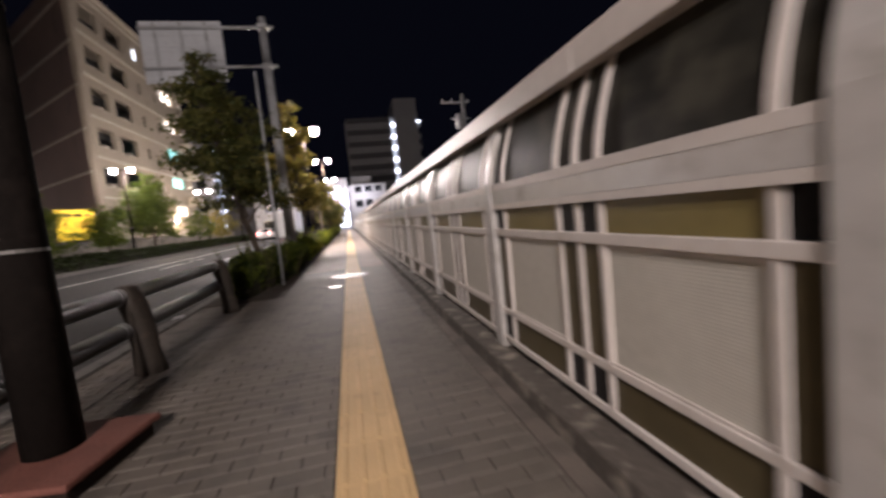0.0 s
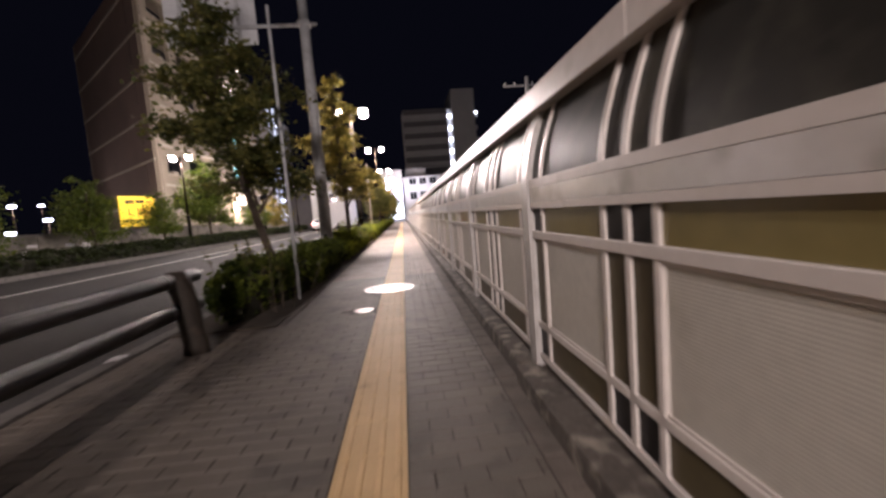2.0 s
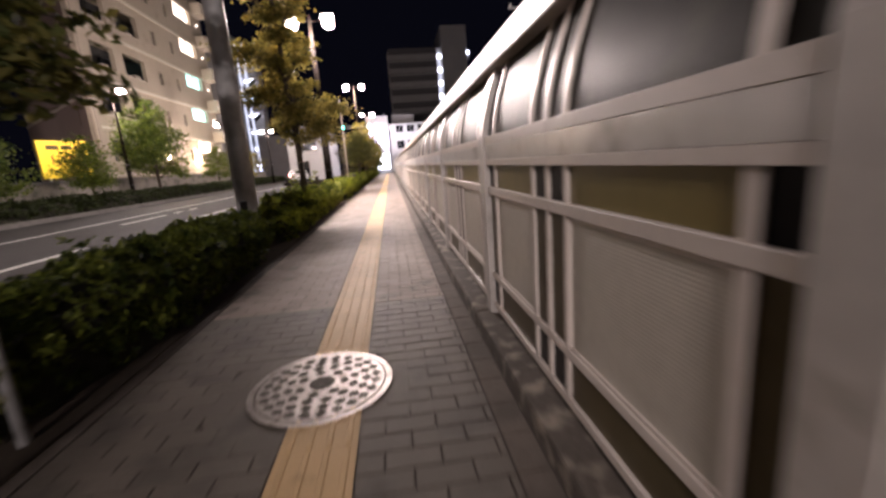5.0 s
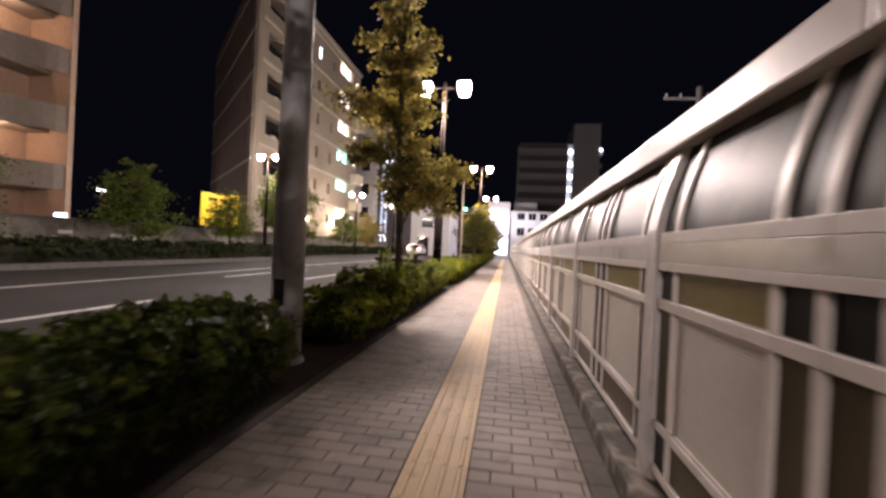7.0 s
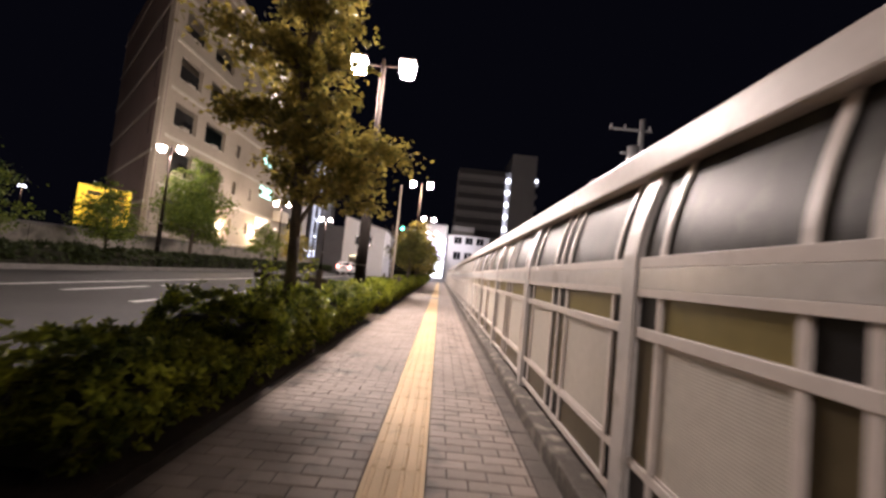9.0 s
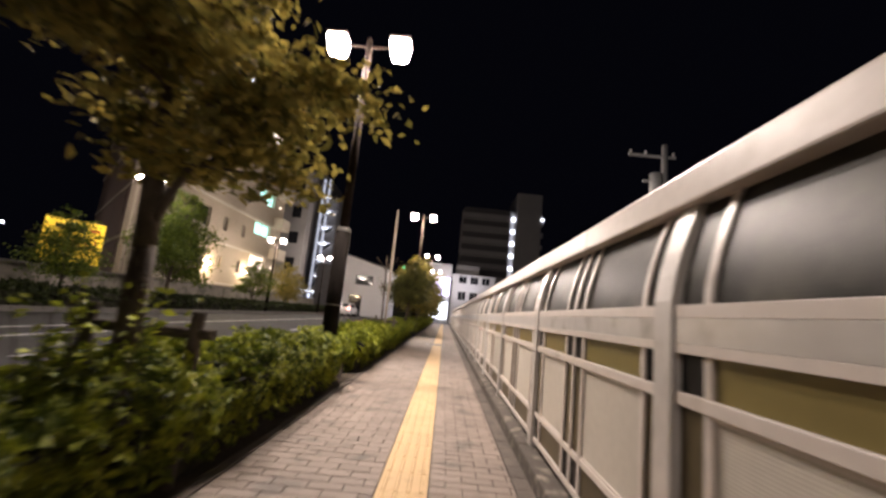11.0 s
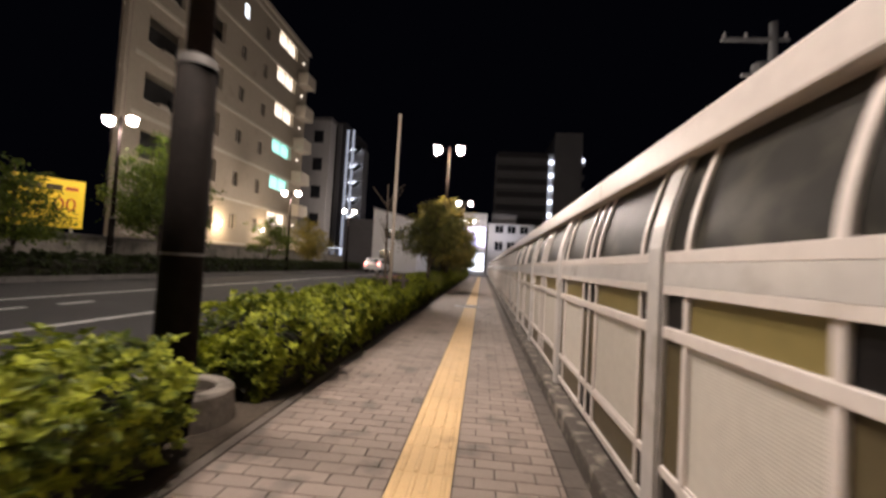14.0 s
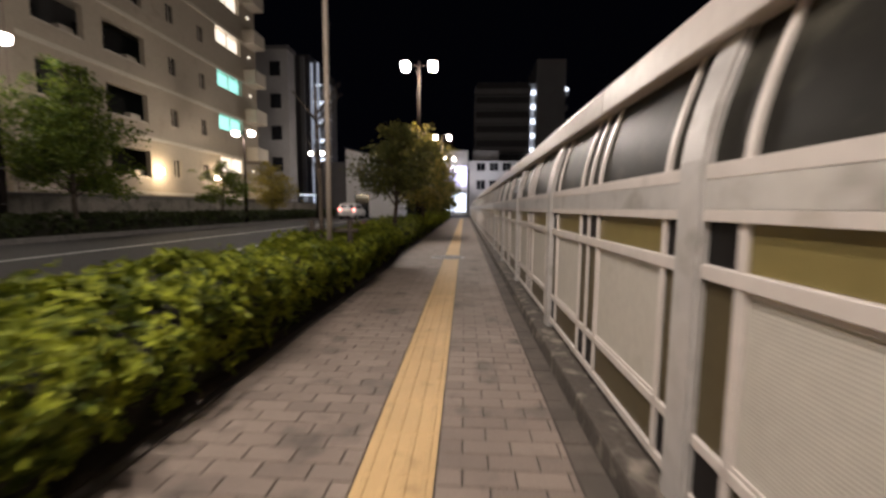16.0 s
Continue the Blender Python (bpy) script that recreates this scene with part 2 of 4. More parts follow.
M_WALLFAR = mat("stained_concrete_wall", (0.22, 0.20, 0.17), 0.9, spread=0.3, fine=8, coarse=0.9, stain=(0.12, 0.11, 0.09), stain_at=0.55, bump=0.2)
M_YELLOW = mat("yellow_sign_face", (0.85, 0.56, 0.03), 0.5, spread=0.06, fine=4, coarse=0.8, emit=0.32)
M_SIGNRED = mat("sign_red_ink", (0.60, 0.12, 0.04), 0.5, fine=8)
M_SIGNDARK = mat("sign_dark_ink", (0.10, 0.06, 0.02), 0.5, fine=8)
M_WHITEB = mat("white_building_paint", (0.72, 0.71, 0.72), 0.7, spread=0.08, fine=3, coarse=0.3)
M_GREYB = mat("grey_building", (0.30, 0.29, 0.29), 0.8, spread=0.12, fine=3, coarse=0.3)
M_DARKB = mat("dark_building", (0.10, 0.095, 0.10), 0.8, spread=0.15, fine=3, coarse=0.3)
M_GREEN = glow("green_signal_lens", (0.05, 1.0, 0.65), 9)
M_SIGNALBODY = mat("signal_housing", (0.08, 0.085, 0.09), 0.5)
M_TAIL = glow("tail_lamp_lens", (1.0, 0.25, 0.2), 6)
M_CARPAINT = mat("white_car_paint", (0.7, 0.7, 0.71), 0.3, spread=0.04, fine=5, coarse=1)
M_TYRE = mat("tyre_rubber", (0.02, 0.02, 0.02), 0.8)
M_SHOP = glow("shop_sign_light", (0.70, 0.66, 1.0), 1.5)
M_STRIP = glow("column_glow", (0.80, 0.85, 1.0), 0.28)
M_CHROME = mat("wheel_alloy", (0.5, 0.5, 0.5), 0.3, metal=0.8)


# ---- building helpers ----
def box(bm, x0, x1, y0, y1, z0, z1, bevel=0.0):
    r = bmesh.ops.create_cube(bm, size=1.0, matrix=Matrix.Translation(((x0 + x1) / 2, (y0 + y1) / 2, (z0 + z1) / 2)) @ Matrix.Diagonal((x1 - x0, y1 - y0, z1 - z0, 1)))
    if bevel:
        edges = list({e for v in r["verts"] for e in v.link_edges})
        bmesh.ops.bevel(bm, geom=edges, offset=bevel, segments=2, profile=0.6, affect="EDGES")
    return bm


def tube(bm, a, b, r0, r1=None, n=14):
    a, b = Vector(a), Vector(b)
    r1 = r0 if r1 is None else r1
    q = (b - a).to_track_quat("Z", "Y").to_matrix().to_4x4()
    m = Matrix.Translation((a + b) / 2) @ q
    bmesh.ops.create_cone(bm, cap_ends=True, cap_tris=False, segments=n, radius1=r0, radius2=r1, depth=(b - a).length, matrix=m)
    return bm


def mesh_of(name, bm, material, smooth=False):
    me = bpy.data.meshes.new(name)
    bm.to_mesh(me)
    bm.free()
    me.materials.append(material)
    if smooth:
        for p in me.polygons:
            p.use_smooth = True
    return me


def thing(name, label, category, at=(0, 0, 0), group="", kind=""):
    ob = new(name)
    ob.empty_display_size = 0.1
    ob.location = at
    return tagged(ob, label, category, group, kind)


def part(name, bm, material, parent, label="", smooth=False):
    ob = new(name, mesh_of(name, bm, material, smooth))
    ob.parent = parent
    return tagged(ob, label)


def solo(name, bm, material, label, category, at=(0, 0, 0), group="", kind="", smooth=False):
    ob = new(name, mesh_of(name, bm, material, smooth))
    ob.location = at
    return tagged(ob, label, category, group, kind)


def B():
    return bmesh.new()


def quick_mesh(name, verts, faces, material):
    """A mesh from arrays of equal-sized faces."""
    me = bpy.data.meshes.new(name)
    nf, k = faces.shape
    me.vertices.add(len(verts))
    me.vertices.foreach_set("co", verts.astype(np.float32).ravel())
    me.loops.add(nf * k)
    me.loops.foreach_set("vertex_index", faces.astype(np.int32).ravel())
    me.polygons.add(nf)
    me.polygons.foreach_set("loop_start", np.arange(0, nf * k, k, dtype=np.int32))
    me.polygons.foreach_set("use_smooth", np.zeros(nf, dtype=bool))
    me.update(calc_edges=True)
    me.materials.append(material)
    return me


def leaf_mesh(name, centres, length, rng, material, lift=0.5):
    """One small folded leaf at every centre."""
    n = len(centres)
    axis = rng.normal(size=(n, 3))
    axis[:, 2] = axis[:, 2] * 0.6 + lift * 0.4
    axis /= np.linalg.norm(axis, axis=1)[:, None]
    up = rng.normal(size=(n, 3)) * 0.7 + np.array([0, 0, lift * 1.6])
    side = np.cross(axis, up)
    side /= np.maximum(np.linalg.norm(side, axis=1), 1e-6)[:, None]
    up = np.cross(side, axis)
    size = length * rng.uniform(0.65, 1.3, (n, 1))
    base, tip = centres - axis * size * 0.5, centres + axis * size * 0.5
    left = centres + side * size * 0.30 + up * size * 0.12
    right = centres - side * size * 0.30 + up * size * 0.12
    verts = np.stack([base, left, tip, right], axis=1).reshape(-1, 3)
    i = np.arange(n)[:, None] * 4
    faces = np.concatenate([i + np.array([[0, 2, 1]]), i + np.array([[0, 3, 2]])], axis=0)
    return quick_mesh(name, verts, faces, material)


def rosette_mesh(name, hearts, out, per, length, rng, material):
    """A whorl of small folded leaves round the tip of every shoot."""
    n = len(hearts) * per
    axis0 = np.repeat(out / np.linalg.norm(out, axis=1)[:, None], per, axis=0)
    swing = np.cross(axis0, rng.normal(size=(n, 3)))
    swing /= np.maximum(np.linalg.norm(swing, axis=1), 1e-6)[:, None]
    axis = axis0 * rng.uniform(0.15, 0.9, (n, 1)) + swing
    axis /= np.linalg.norm(axis, axis=1)[:, None]
    side = np.cross(axis, axis0)
    side /= np.maximum(np.linalg.norm(side, axis=1), 1e-6)[:, None]
    up = np.cross(side, axis)
    size = length * rng.uniform(0.6, 1.25, (n, 1))
    base = np.repeat(hearts, per, axis=0) + rng.normal(0, length * 0.12, (n, 3))
    tip = base + axis * size - up * size * 0.08
    middle = base + axis * size * 0.55
    verts = np.stack([base, middle + side * size * 0.24 + up * size * 0.09, tip, middle - side * size * 0.24 + up * size * 0.09], axis=1).reshape(-1, 3)
    i = np.arange(n)[:, None] * 4
    faces = np.concatenate([i + np.array([[0, 2, 1]]), i + np.array([[0, 3, 2]])], axis=0)
    return quick_mesh(name, verts, faces, material)


def holed_wall(bm, axis, at, thick, u0, u1, z0, z1, holes):
    """A wall slab with real openings: axis 'y' runs along y at x = at, axis 'x' along x at y = at."""
    us = sorted({u0, u1, *[h[0] for h in holes], *[h[1] for h in holes]})
    zs = sorted({z0, z1, *[h[2] for h in holes], *[h[3] for h in holes]})
    for ua, ub in zip(us, us[1:]):
        run = None
        for za, zb in zip(zs, zs[1:]):
            uc, zc = (ua + ub) / 2, (za + zb) / 2
            is_open = any(h[0] < uc < h[1] and h[2] < zc < h[3] for h in holes)
            if not is_open:
                run = (run[0], zb) if run else (za, zb)
            if is_open or zb == zs[-1]:
                if run:
                    if axis == "y":
                        box(bm, at - thick, at, ua, ub, run[0], run[1])
                    else:
                        box(bm, ua, ub, at, at + thick, run[0], run[1])
                run = None
    return bm


# ---- ground, road, footway ----
ROAD_Z = -0.15
solo("ground", box(B(), -700, 700, -300, 900, -0.6, -0.17), M_GROUND, "dark bare ground reaching to the horizon", "ground", kind="structure")
solo("road", box(B(), -12.9, -2.3, -60, 140, -0.4, ROAD_Z), M_ASPHALT, "dark grey asphalt road with white lane lines", "road", kind="structure")
solo("road_crossing", box(B(), -60, 40, 62, 76, -0.4, ROAD_Z + 0.004), M_ASPHALT, "dark asphalt side road at the junction", "road", kind="structure")
solo("footway_bed", box(B(), -2.15, 1.3, -6, 62, -0.3, -0.006), M_MORTAR, "sandy joint bed under the paving bricks", "pavement", kind="structure")
margin = thing("footway_margin", "stained row of paving bricks laid lengthwise beside the fence kerb", "pavement", kind="structure")
margin_brick = mesh_of("margin_brick", box(B(), 0.700, 0.813, 0.003, 0.202, -0.1, 0.0, 0.003), M_GUTTER)
for k in range(145):
    ob = new("margin_brick", margin_brick)
    ob.parent = margin
    ob.location = (0, -2.2 + 0.205 * k, 0.0007 * ((k * 7) % 4 - 2))
part("far_strip", box(B(), 0.70, 0.813, 27.53, 62, -0.1, 0.0, 0.003), M_GUTTER, margin)
kerb = thing("road_kerb", "grey concrete kerb stones along the road edge", "kerb", kind="structure")
for k in range(-8, 60):
    part("kerb_stone", box(B(), -2.3, -2.15, k * 1.0 + 0.004, k + 0.996, -0.35, 0.02, 0.015), M_CURB, kerb)
fence_kerb = thing("fence_kerb", "weathered raised concrete kerb under the fence", "kerb", kind="structure")
for k in range(-2, 17):
    part("kerb_block", box(B(), 0.790 if k < 1 else 0.818, 1.20, k * 4.0 + 0.48 + 0.006, k * 4.0 + 4.48 - 0.006, -0.2, 0.105, 0.018), M_KERBTOP, fence_kerb)
solo("planting_strip", box(B(), -2.148, -1.13, 6.4, 62, -0.2, 0.012), M_SOIL, "dark soil planting strip between footway and kerb", "soil", kind="structure")
edging = thing("planting_edging", "thin concrete edging beside the planting strip", "edging", kind="structure")
for k in range(0, 36):
    part("edging_stone", box(B(), -1.13, -1.06, 6.4 + k * 1.0, 7.395 + k, -0.1, 0.004, 0.003), M_GUTTER, edging)

# lane markings: x, width, stretches of y
marks = thing("road_markings", "white painted lane lines and edge lines", "road marking", kind="structure")
for y0, y1 in [(-3.5, 1.5), (6.0, 11.0), (12.7, 15.1), (19.0, 24.2), (29.8, 34.5), (40.0, 45.0), (50.0, 55.0)]:
    part("lane_dash", box(B(), -5.95, -5.80, y0, y1, ROAD_Z, ROAD_Z + 0.004), M_LINE, marks)
part("centre_line", box(B(), -9.35, -9.20, -40, 60, ROAD_Z, ROAD_Z + 0.004), M_LINE, marks)
part("edge_line", box(B(), -2.92, -2.74, 12.4, 60, ROAD_Z, ROAD_Z + 0.004), M_LINE, marks)
for y0, y1 in [(19.8, 22.4), (23.0, 23.6), (24.2, 24.9)]:
    part("short_dash", box(B(), -8.05, -7.9, y0, y1, ROAD_Z, ROAD_Z + 0.004), M_LINE, marks)
part("red_lane", box(B(), -7.6, -3.2, 47.5, 60.5, ROAD_Z, ROAD_Z + 0.003), M_REDROAD, marks, "worn red paved lane surface")
for k in range(8):
    part("crossing_bar", box(B(), -7.4 + k * 0.55, -7.1 + k * 0.55, 57.0, 60.0, ROAD_Z, ROAD_Z + 0.007), M_LINE, marks)

# ---- covers in the footway ----
def cover(at, r, label, pits=True):
    c = thing("manhole_cover", label, "manhole cover", (at[0], at[1], -0.012))
    bm = B()
    tube(bm, (0, 0, 0), (0, 0, 0.020), r, r - 0.004, 48)
    part("lid", bm, M_IRON, c)
    if pits:
        part("collar", tube(B(), (0, 0, -0.02), (0, 0, 0.0085), r + 0.21, n=40), M_BRICK_DARK if at[1] < 9.2 else M_BRICK, c, "mortared collar round the cover")
    bm = B()
    n = 48
    outer = [bm.verts.new(((r + 0.035) * math.cos(2 * math.pi * i / n), (r + 0.035) * math.sin(2 * math.pi * i / n), 0.018)) for i in range(n)]
    inner = [bm.verts.new(((r + 0.006) * math.cos(2 * math.pi * i / n), (r + 0.006) * math.sin(2 * math.pi * i / n), 0.018)) for i in range(n)]
    for i in range(n):
        bm.faces.new((outer[i], outer[(i + 1) % n], inner[(i + 1) % n], inner[i]))
    part("frame_ring", bm, M_IRON, c)
    if pits:
        rings = [(0.35, 7), (0.52, 12), (0.70, 18), (0.86, 24)]
        for f, count in rings:
            for i in range(count):
                a = 2 * math.pi * (i + 0.5 * (count % 4 == 0)) / count
                bm = B()
                m = Matrix.Translation((f * r * math.cos(a), f * r * math.sin(a), 0.0205)) @ Matrix.Rotation(a, 4, "Z") @ Matrix.Diagonal((0.042, 0.052, 0.003, 1)) 
                bmesh.ops.create_cube(bm, size=1.0, matrix=m)
                bmesh.ops.bevel(bm, geom=[e for e in bm.edges if abs((e.verts[0].co - e.verts[1].co).z) > 0.002], offset=0.012, segments=2, affect="EDGES")
                part("recess", bm, M_IRONPIT, c)
        bm = B()
        bmesh.ops.create_cone(bm, cap_ends=True, segments=24, radius1=0.2 * r, radius2=0.2 * r, depth=0.003, matrix=Matrix.Translation((0, 0, 0.0205)))
        part("crest", bm, M_IRONPIT, c)
    return c


cover((-0.06, 8.0), 0.31, "worn round cast-iron manhole cover with dark recesses")
cover((-0.08, 27.7), 0.31, "round pale metal manhole cover lying across yellow tactile paving")
cover((-0.30, 6.74), 0.075, "small round metal valve cover in the paving", pits=False)


# ---- fence ----
POST_Y = 2.479
FX = 0.917
Z_KERB, Z_BOT, Z_LOW, Z_MID, Z_B0, Z_B1, Z_TOP = 0.105, 0.167, 0.351, 0.850, 0.991, 1.146, 1.52


def lean(z):
    """How far the upper part bends outwards at a height."""
    return 0.10 * max(0.0, (z - Z_B1) / (Z_TOP - Z_B1)) ** 1.5


def swept(bm, y0, y1, front, depth, za, zb, steps):
    """An upright bar or sheet that follows the bend of the fence."""
    rings = []
    for i in range(steps + 1):
        z = za + (zb - za) * i / steps
        x = front + lean(z)
        rings.append([bm.verts.new(p) for p in ((x, y0, z), (x, y1, z), (x + depth, y1, z), (x + depth, y0, z))])
    for a, b in zip(rings, rings[1:]):
        for i in range(4):
            j = (i + 1) % 4
            bm.faces.new((a[j], a[i], b[i], b[j]))
    bm.faces.new(rings[0])
    bm.faces.new(rings[-1][::-1])
    bmesh.ops.recalc_face_normals(bm, faces=bm.faces)
    return bm


def fence_bay(joint, before, after):
    """One post with half a bay to either side; joint, before and after place the uprights about the bay joint."""
    bay = thing("fence_bay", "pale painted metal fence bay with perforated and olive panels", "fence", group="fence bays")
    bm = swept(B(), -0.068, 0.068, FX - 0.012, 0.09, Z_KERB - 0.005, Z_TOP - 0.005, 16)
    bmesh.ops.bevel(bm, geom=[e for e in bm.edges if abs((e.verts[0].co - e.verts[1].co).y) < 1e-5 and abs((e.verts[0].co - e.verts[1].co).z) > 0.005], offset=0.012, segments=2, affect="EDGES")
    part("post", bm, M_POST, bay, "broad galvanised steel post")
    part("coping", box(B(), FX + 0.045, FX + 0.19, -0.999, 0.999, Z_TOP - 0.01, Z_TOP + 0.115, 0.010), M_FENCE, bay)
    # the beam: a lip, a broad face and a lower lip, on both sides of the post
    for a, b in ((-0.999, -0.070), (0.070, 0.999)):
        part("beam", box(B(), FX - 0.003, FX + 0.07, a, b, Z_B0 + 0.0318, Z_B1 - 0.0428, 0.0012), M_BEAM, bay, "grey galvanised beam face")
        part("beam_lip", box(B(), FX - 0.004, FX + 0.07, a, b, Z_B1 - 0.042, Z_B1, 0.0015), M_FENCE, bay)
        part("beam_lip", box(B(), FX - 0.004, FX + 0.07, a, b, Z_B0, Z_B0 + 0.031, 0.0015), M_FENCE, bay)
        part("rail", box(B(), FX, FX + 0.045, a, b, Z_MID - 0.021, Z_MID + 0.021, 0.004), M_FENCE, bay)
        part("rail", box(B(), FX + 0.004, FX + 0.04, a, b, Z_LOW - 0.017, Z_LOW + 0.017, 0.004), M_FENCE, bay)
        part("rail", box(B(), FX + 0.004, FX + 0.04, a, b, Z_BOT - 0.017, Z_BOT + 0.017, 0.004), M_FENCE, bay)
    # uprights beside the post and in the middle of the bay (the middle of the bay is the joint with the next one)
    for y in (before, -0.226, 0.171, after, joint):
        w = 0.016
        part("upright", box(B(), FX + 0.004, FX + 0.0165, y - w, y + w, Z_BOT + 0.018, Z_B0 - 0.001, 0.003), M_FENCE, bay)
        part("upper_upright", swept(B(), y - w, y + w, FX + 0.004, 0.0125, Z_B1 + 0.001, Z_TOP - 0.004, 10), M_FENCE, bay)
    cells = [(-0.998, before - 0.002, 0), (before + 0.002, -0.228, 1), (-0.224, -0.07, 0), (0.07, 0.169, 0), (0.173, after - 0.002, 1), (after + 0.002, 0.998, 0)]
    for a, b, wide in cells:
        part("upper_pane", swept(B(), a, b, FX + 0.018, 0.006, Z_B1 - 0.005, Z_TOP, 28), M_SMOKED, bay, "smoked dark acrylic pane", smooth=False)
        part("strip_panel", box(B(), FX + 0.018, FX + 0.024, a, b, Z_MID + 0.022, Z_B0), M_OLIVE if wide else M_DARKPANEL, bay, "olive strip panel" if wide else "dark strip panel")
        part("panel", box(B(), FX + 0.018, FX + 0.024, a, b, Z_LOW + 0.018, Z_MID - 0.022), M_SHEET if wide else M_OLIVEDARK, bay, "pale perforated metal panel" if wide else "brown-olive narrow panel")
        if wide:
            for q0, q1, r0, r1 in ((a, b, Z_MID - 0.034, Z_MID - 0.0225), (a, b, Z_LOW + 0.0185, Z_LOW + 0.030), (a, a + 0.020, Z_LOW + 0.031, Z_MID - 0.035), (b - 0.020, b, Z_LOW + 0.031, Z_MID - 0.035)):
                part("panel_bead", box(B(), FX + 0.010, FX + 0.0175, q0, q1, r0, r1), M_FENCE, bay)
        part("foot_panel", box(B(), FX + 0.018, FX + 0.024, a, b, Z_BOT + 0.018, Z_LOW - 0.018), M_OLIVEDARK if wide else M_DARKPANEL, bay)
    return bay


first_bay = fence_bay(0.974, -0.868, 0.818)
first_bay.location = (0, POST_Y - 6.0, 0)
later_bay = fence_bay(-0.974, -0.820, 0.866)
later_bay.location = (0, POST_Y + 4.0, 0)
for k in range(-2, 30):
    if k != 2:
        copy_thing(first_bay if k < 2 else later_bay, Matrix.Translation((0, POST_Y + 2.0 * k, 0)))
solo("fence_backing", box(B(), FX + 0.20, FX + 0.24, -6, 62, 0.105, 1.50), M_DARKB, "dark backing sheet behind the fence panels", "backing sheet", kind="structure")


# ---- street lamps ----
def street_lamp(at, height, label, group, lit=True):
    x, y = at
    s = thing("street_lamp", label, "street lamp", (x, y, 0), group)
    bm = tube(B(), (0, 0, 0.0), (0, 0, 2.10), 0.115, 0.105, 24)
    part("sleeve", bm, M_POLEDARK, s, "dark brown lower sleeve of the pole", smooth=True)
    part("band", tube(B(), (0, 0, 2.10), (0, 0, 2.16), 0.112, 0.098, 24), M_BAND, s, "dull metal band")
    part("band", tube(B(), (0, 0, 1.02), (0, 0, 1.035), 0.1125, 0.1125, 24), M_BAND, s, "thin dull metal band")
    part("pole", tube(B(), (0, 0, 2.16), (0, 0, height + 0.10), 0.070, 0.045, 20), M_POLEUP, s, smooth=True)
    part("crossarm", tube(B(), (-0.40, 0, height + 0.02), (0.40, 0, height + 0.02), 0.025, n=10), M_POLEUP, s)
    part("finial", tube(B(), (0, 0, height + 0.10), (0, 0, height + 0.20), 0.045, 0.012, 12), M_POLEUP, s)
    for sx in (-0.5, 0.5):
        head = part("lantern", box(B(), sx - 0.165, sx + 0.165, -0.165, 0.165, height + 0.13, height + 0.17, 0.015), M_LANTERN_CAP, s, "dark lantern cap")
        bm = B()
        bmesh.ops.create_cone(bm, cap_ends=True, segments=4, radius1=0.17, radius2=0.225, depth=0.28, matrix=Matrix.Translation((sx, 0, height - 0.012)) @ Matrix.Rotation(math.pi / 4, 4, "Z"))
        bmesh.ops.bevel(bm, geom=bm.edges[:], offset=0.02, segments=2, affect="EDGES")
        part("diffuser", bm, M_LANTERN if lit else M_LANTERN_OFF, head, "glowing white diffuser" if lit else "unlit milky diffuser")
    return s


# the added lamp at y = -7 is built like the seen ones
for k, (ly, lz) in enumerate(NEAR_LAMPS):
    lit = ly != UNLIT_Y
    street_lamp((NEAR_LAMP_X - (0.03 if k > 1 else 0.0), ly), lz, "dark brown double-headed street lamp with " + ("lit white lanterns" if lit else "unlit lanterns"), "street lamps beside the footway", lit)
for lx, ly, lz in FAR_LAMPS:
    street_lamp((lx, ly), lz, "lit double-headed street lamp across the road", "street lamps across the road")
base = thing("lamp_base", "red-brown square base block round a lamp pole", "lamp base", (NEAR_LAMP_X, 2.12, -0.002))
base.rotation_euler = (0, 0, -0.15)
part("plinth", box(B(), -0.28, 0.28, -0.28, 0.28, 0.0, 0.072, 0.01), M_POLEUP, base, "dark recessed plinth")
part("cap_slab", box(B(), -0.31, 0.31, -0.31, 0.31, 0.0725, 0.105, 0.012), M_REDBASE, base, "red-brown cap slab")


def ring_base(at, r):
    n, bm = 40, B()
    prof = [(r - 0.11, 0.19), (r - 0.10, 0.20), (r - 0.015, 0.20), (r, 0.185), (r + 0.01, -0.01), (r - 0.12, -0.01)]
    rows = [[bm.verts.new((q * math.cos(2 * math.pi * i / n), q * math.sin(2 * math.pi * i / n), z)) for q, z in prof] for i in range(n)]
    for i in range(n):
        a, b = rows[i], rows[(i + 1) % n]
        for j in range(len(prof)):
            bm.faces.new((a[j], b[j], b[(j + 1) % len(prof)], a[(j + 1) % len(prof)]))
    bmesh.ops.recalc_face_normals(bm, faces=bm.faces)
    ring = solo("planter_ring", bm, M_CONCRETE, "low round concrete ring round the lamp pole", "planter ring", (at[0], at[1], 0.012), smooth=False)
    solo("ring_soil", tube(B(), (0, 0, 0), (0, 0, 0.13), r - 0.105, n=32), M_SOIL, "soil inside the concrete ring", "soil", (at[0], at[1], 0.012))
    return ring


ring_base((-1.56, 19.22), 0.29)

# ---- overhead sign on its pole ----
sign = thing("overhead_sign", "back of a grey road sign on arms of a steel pole", "road sign", (-1.54, 11.82, 0))
part("pole", tube(B(), (0, 0, 0), (0, 0, 6.5), 0.135, 0.095, 28), M_GALV, sign, "grey galvanised steel pole", smooth=True)
part("pole_cap", tube(B(), (0, 0, 6.5), (0, 0, 6.53), 0.10, 0.08, 24), M_GALV, sign)
part("foot_collar", tube(B(), (0, 0, 0), (0, 0, 0.05), 0.17, 0.15, 24), M_GALV, sign)
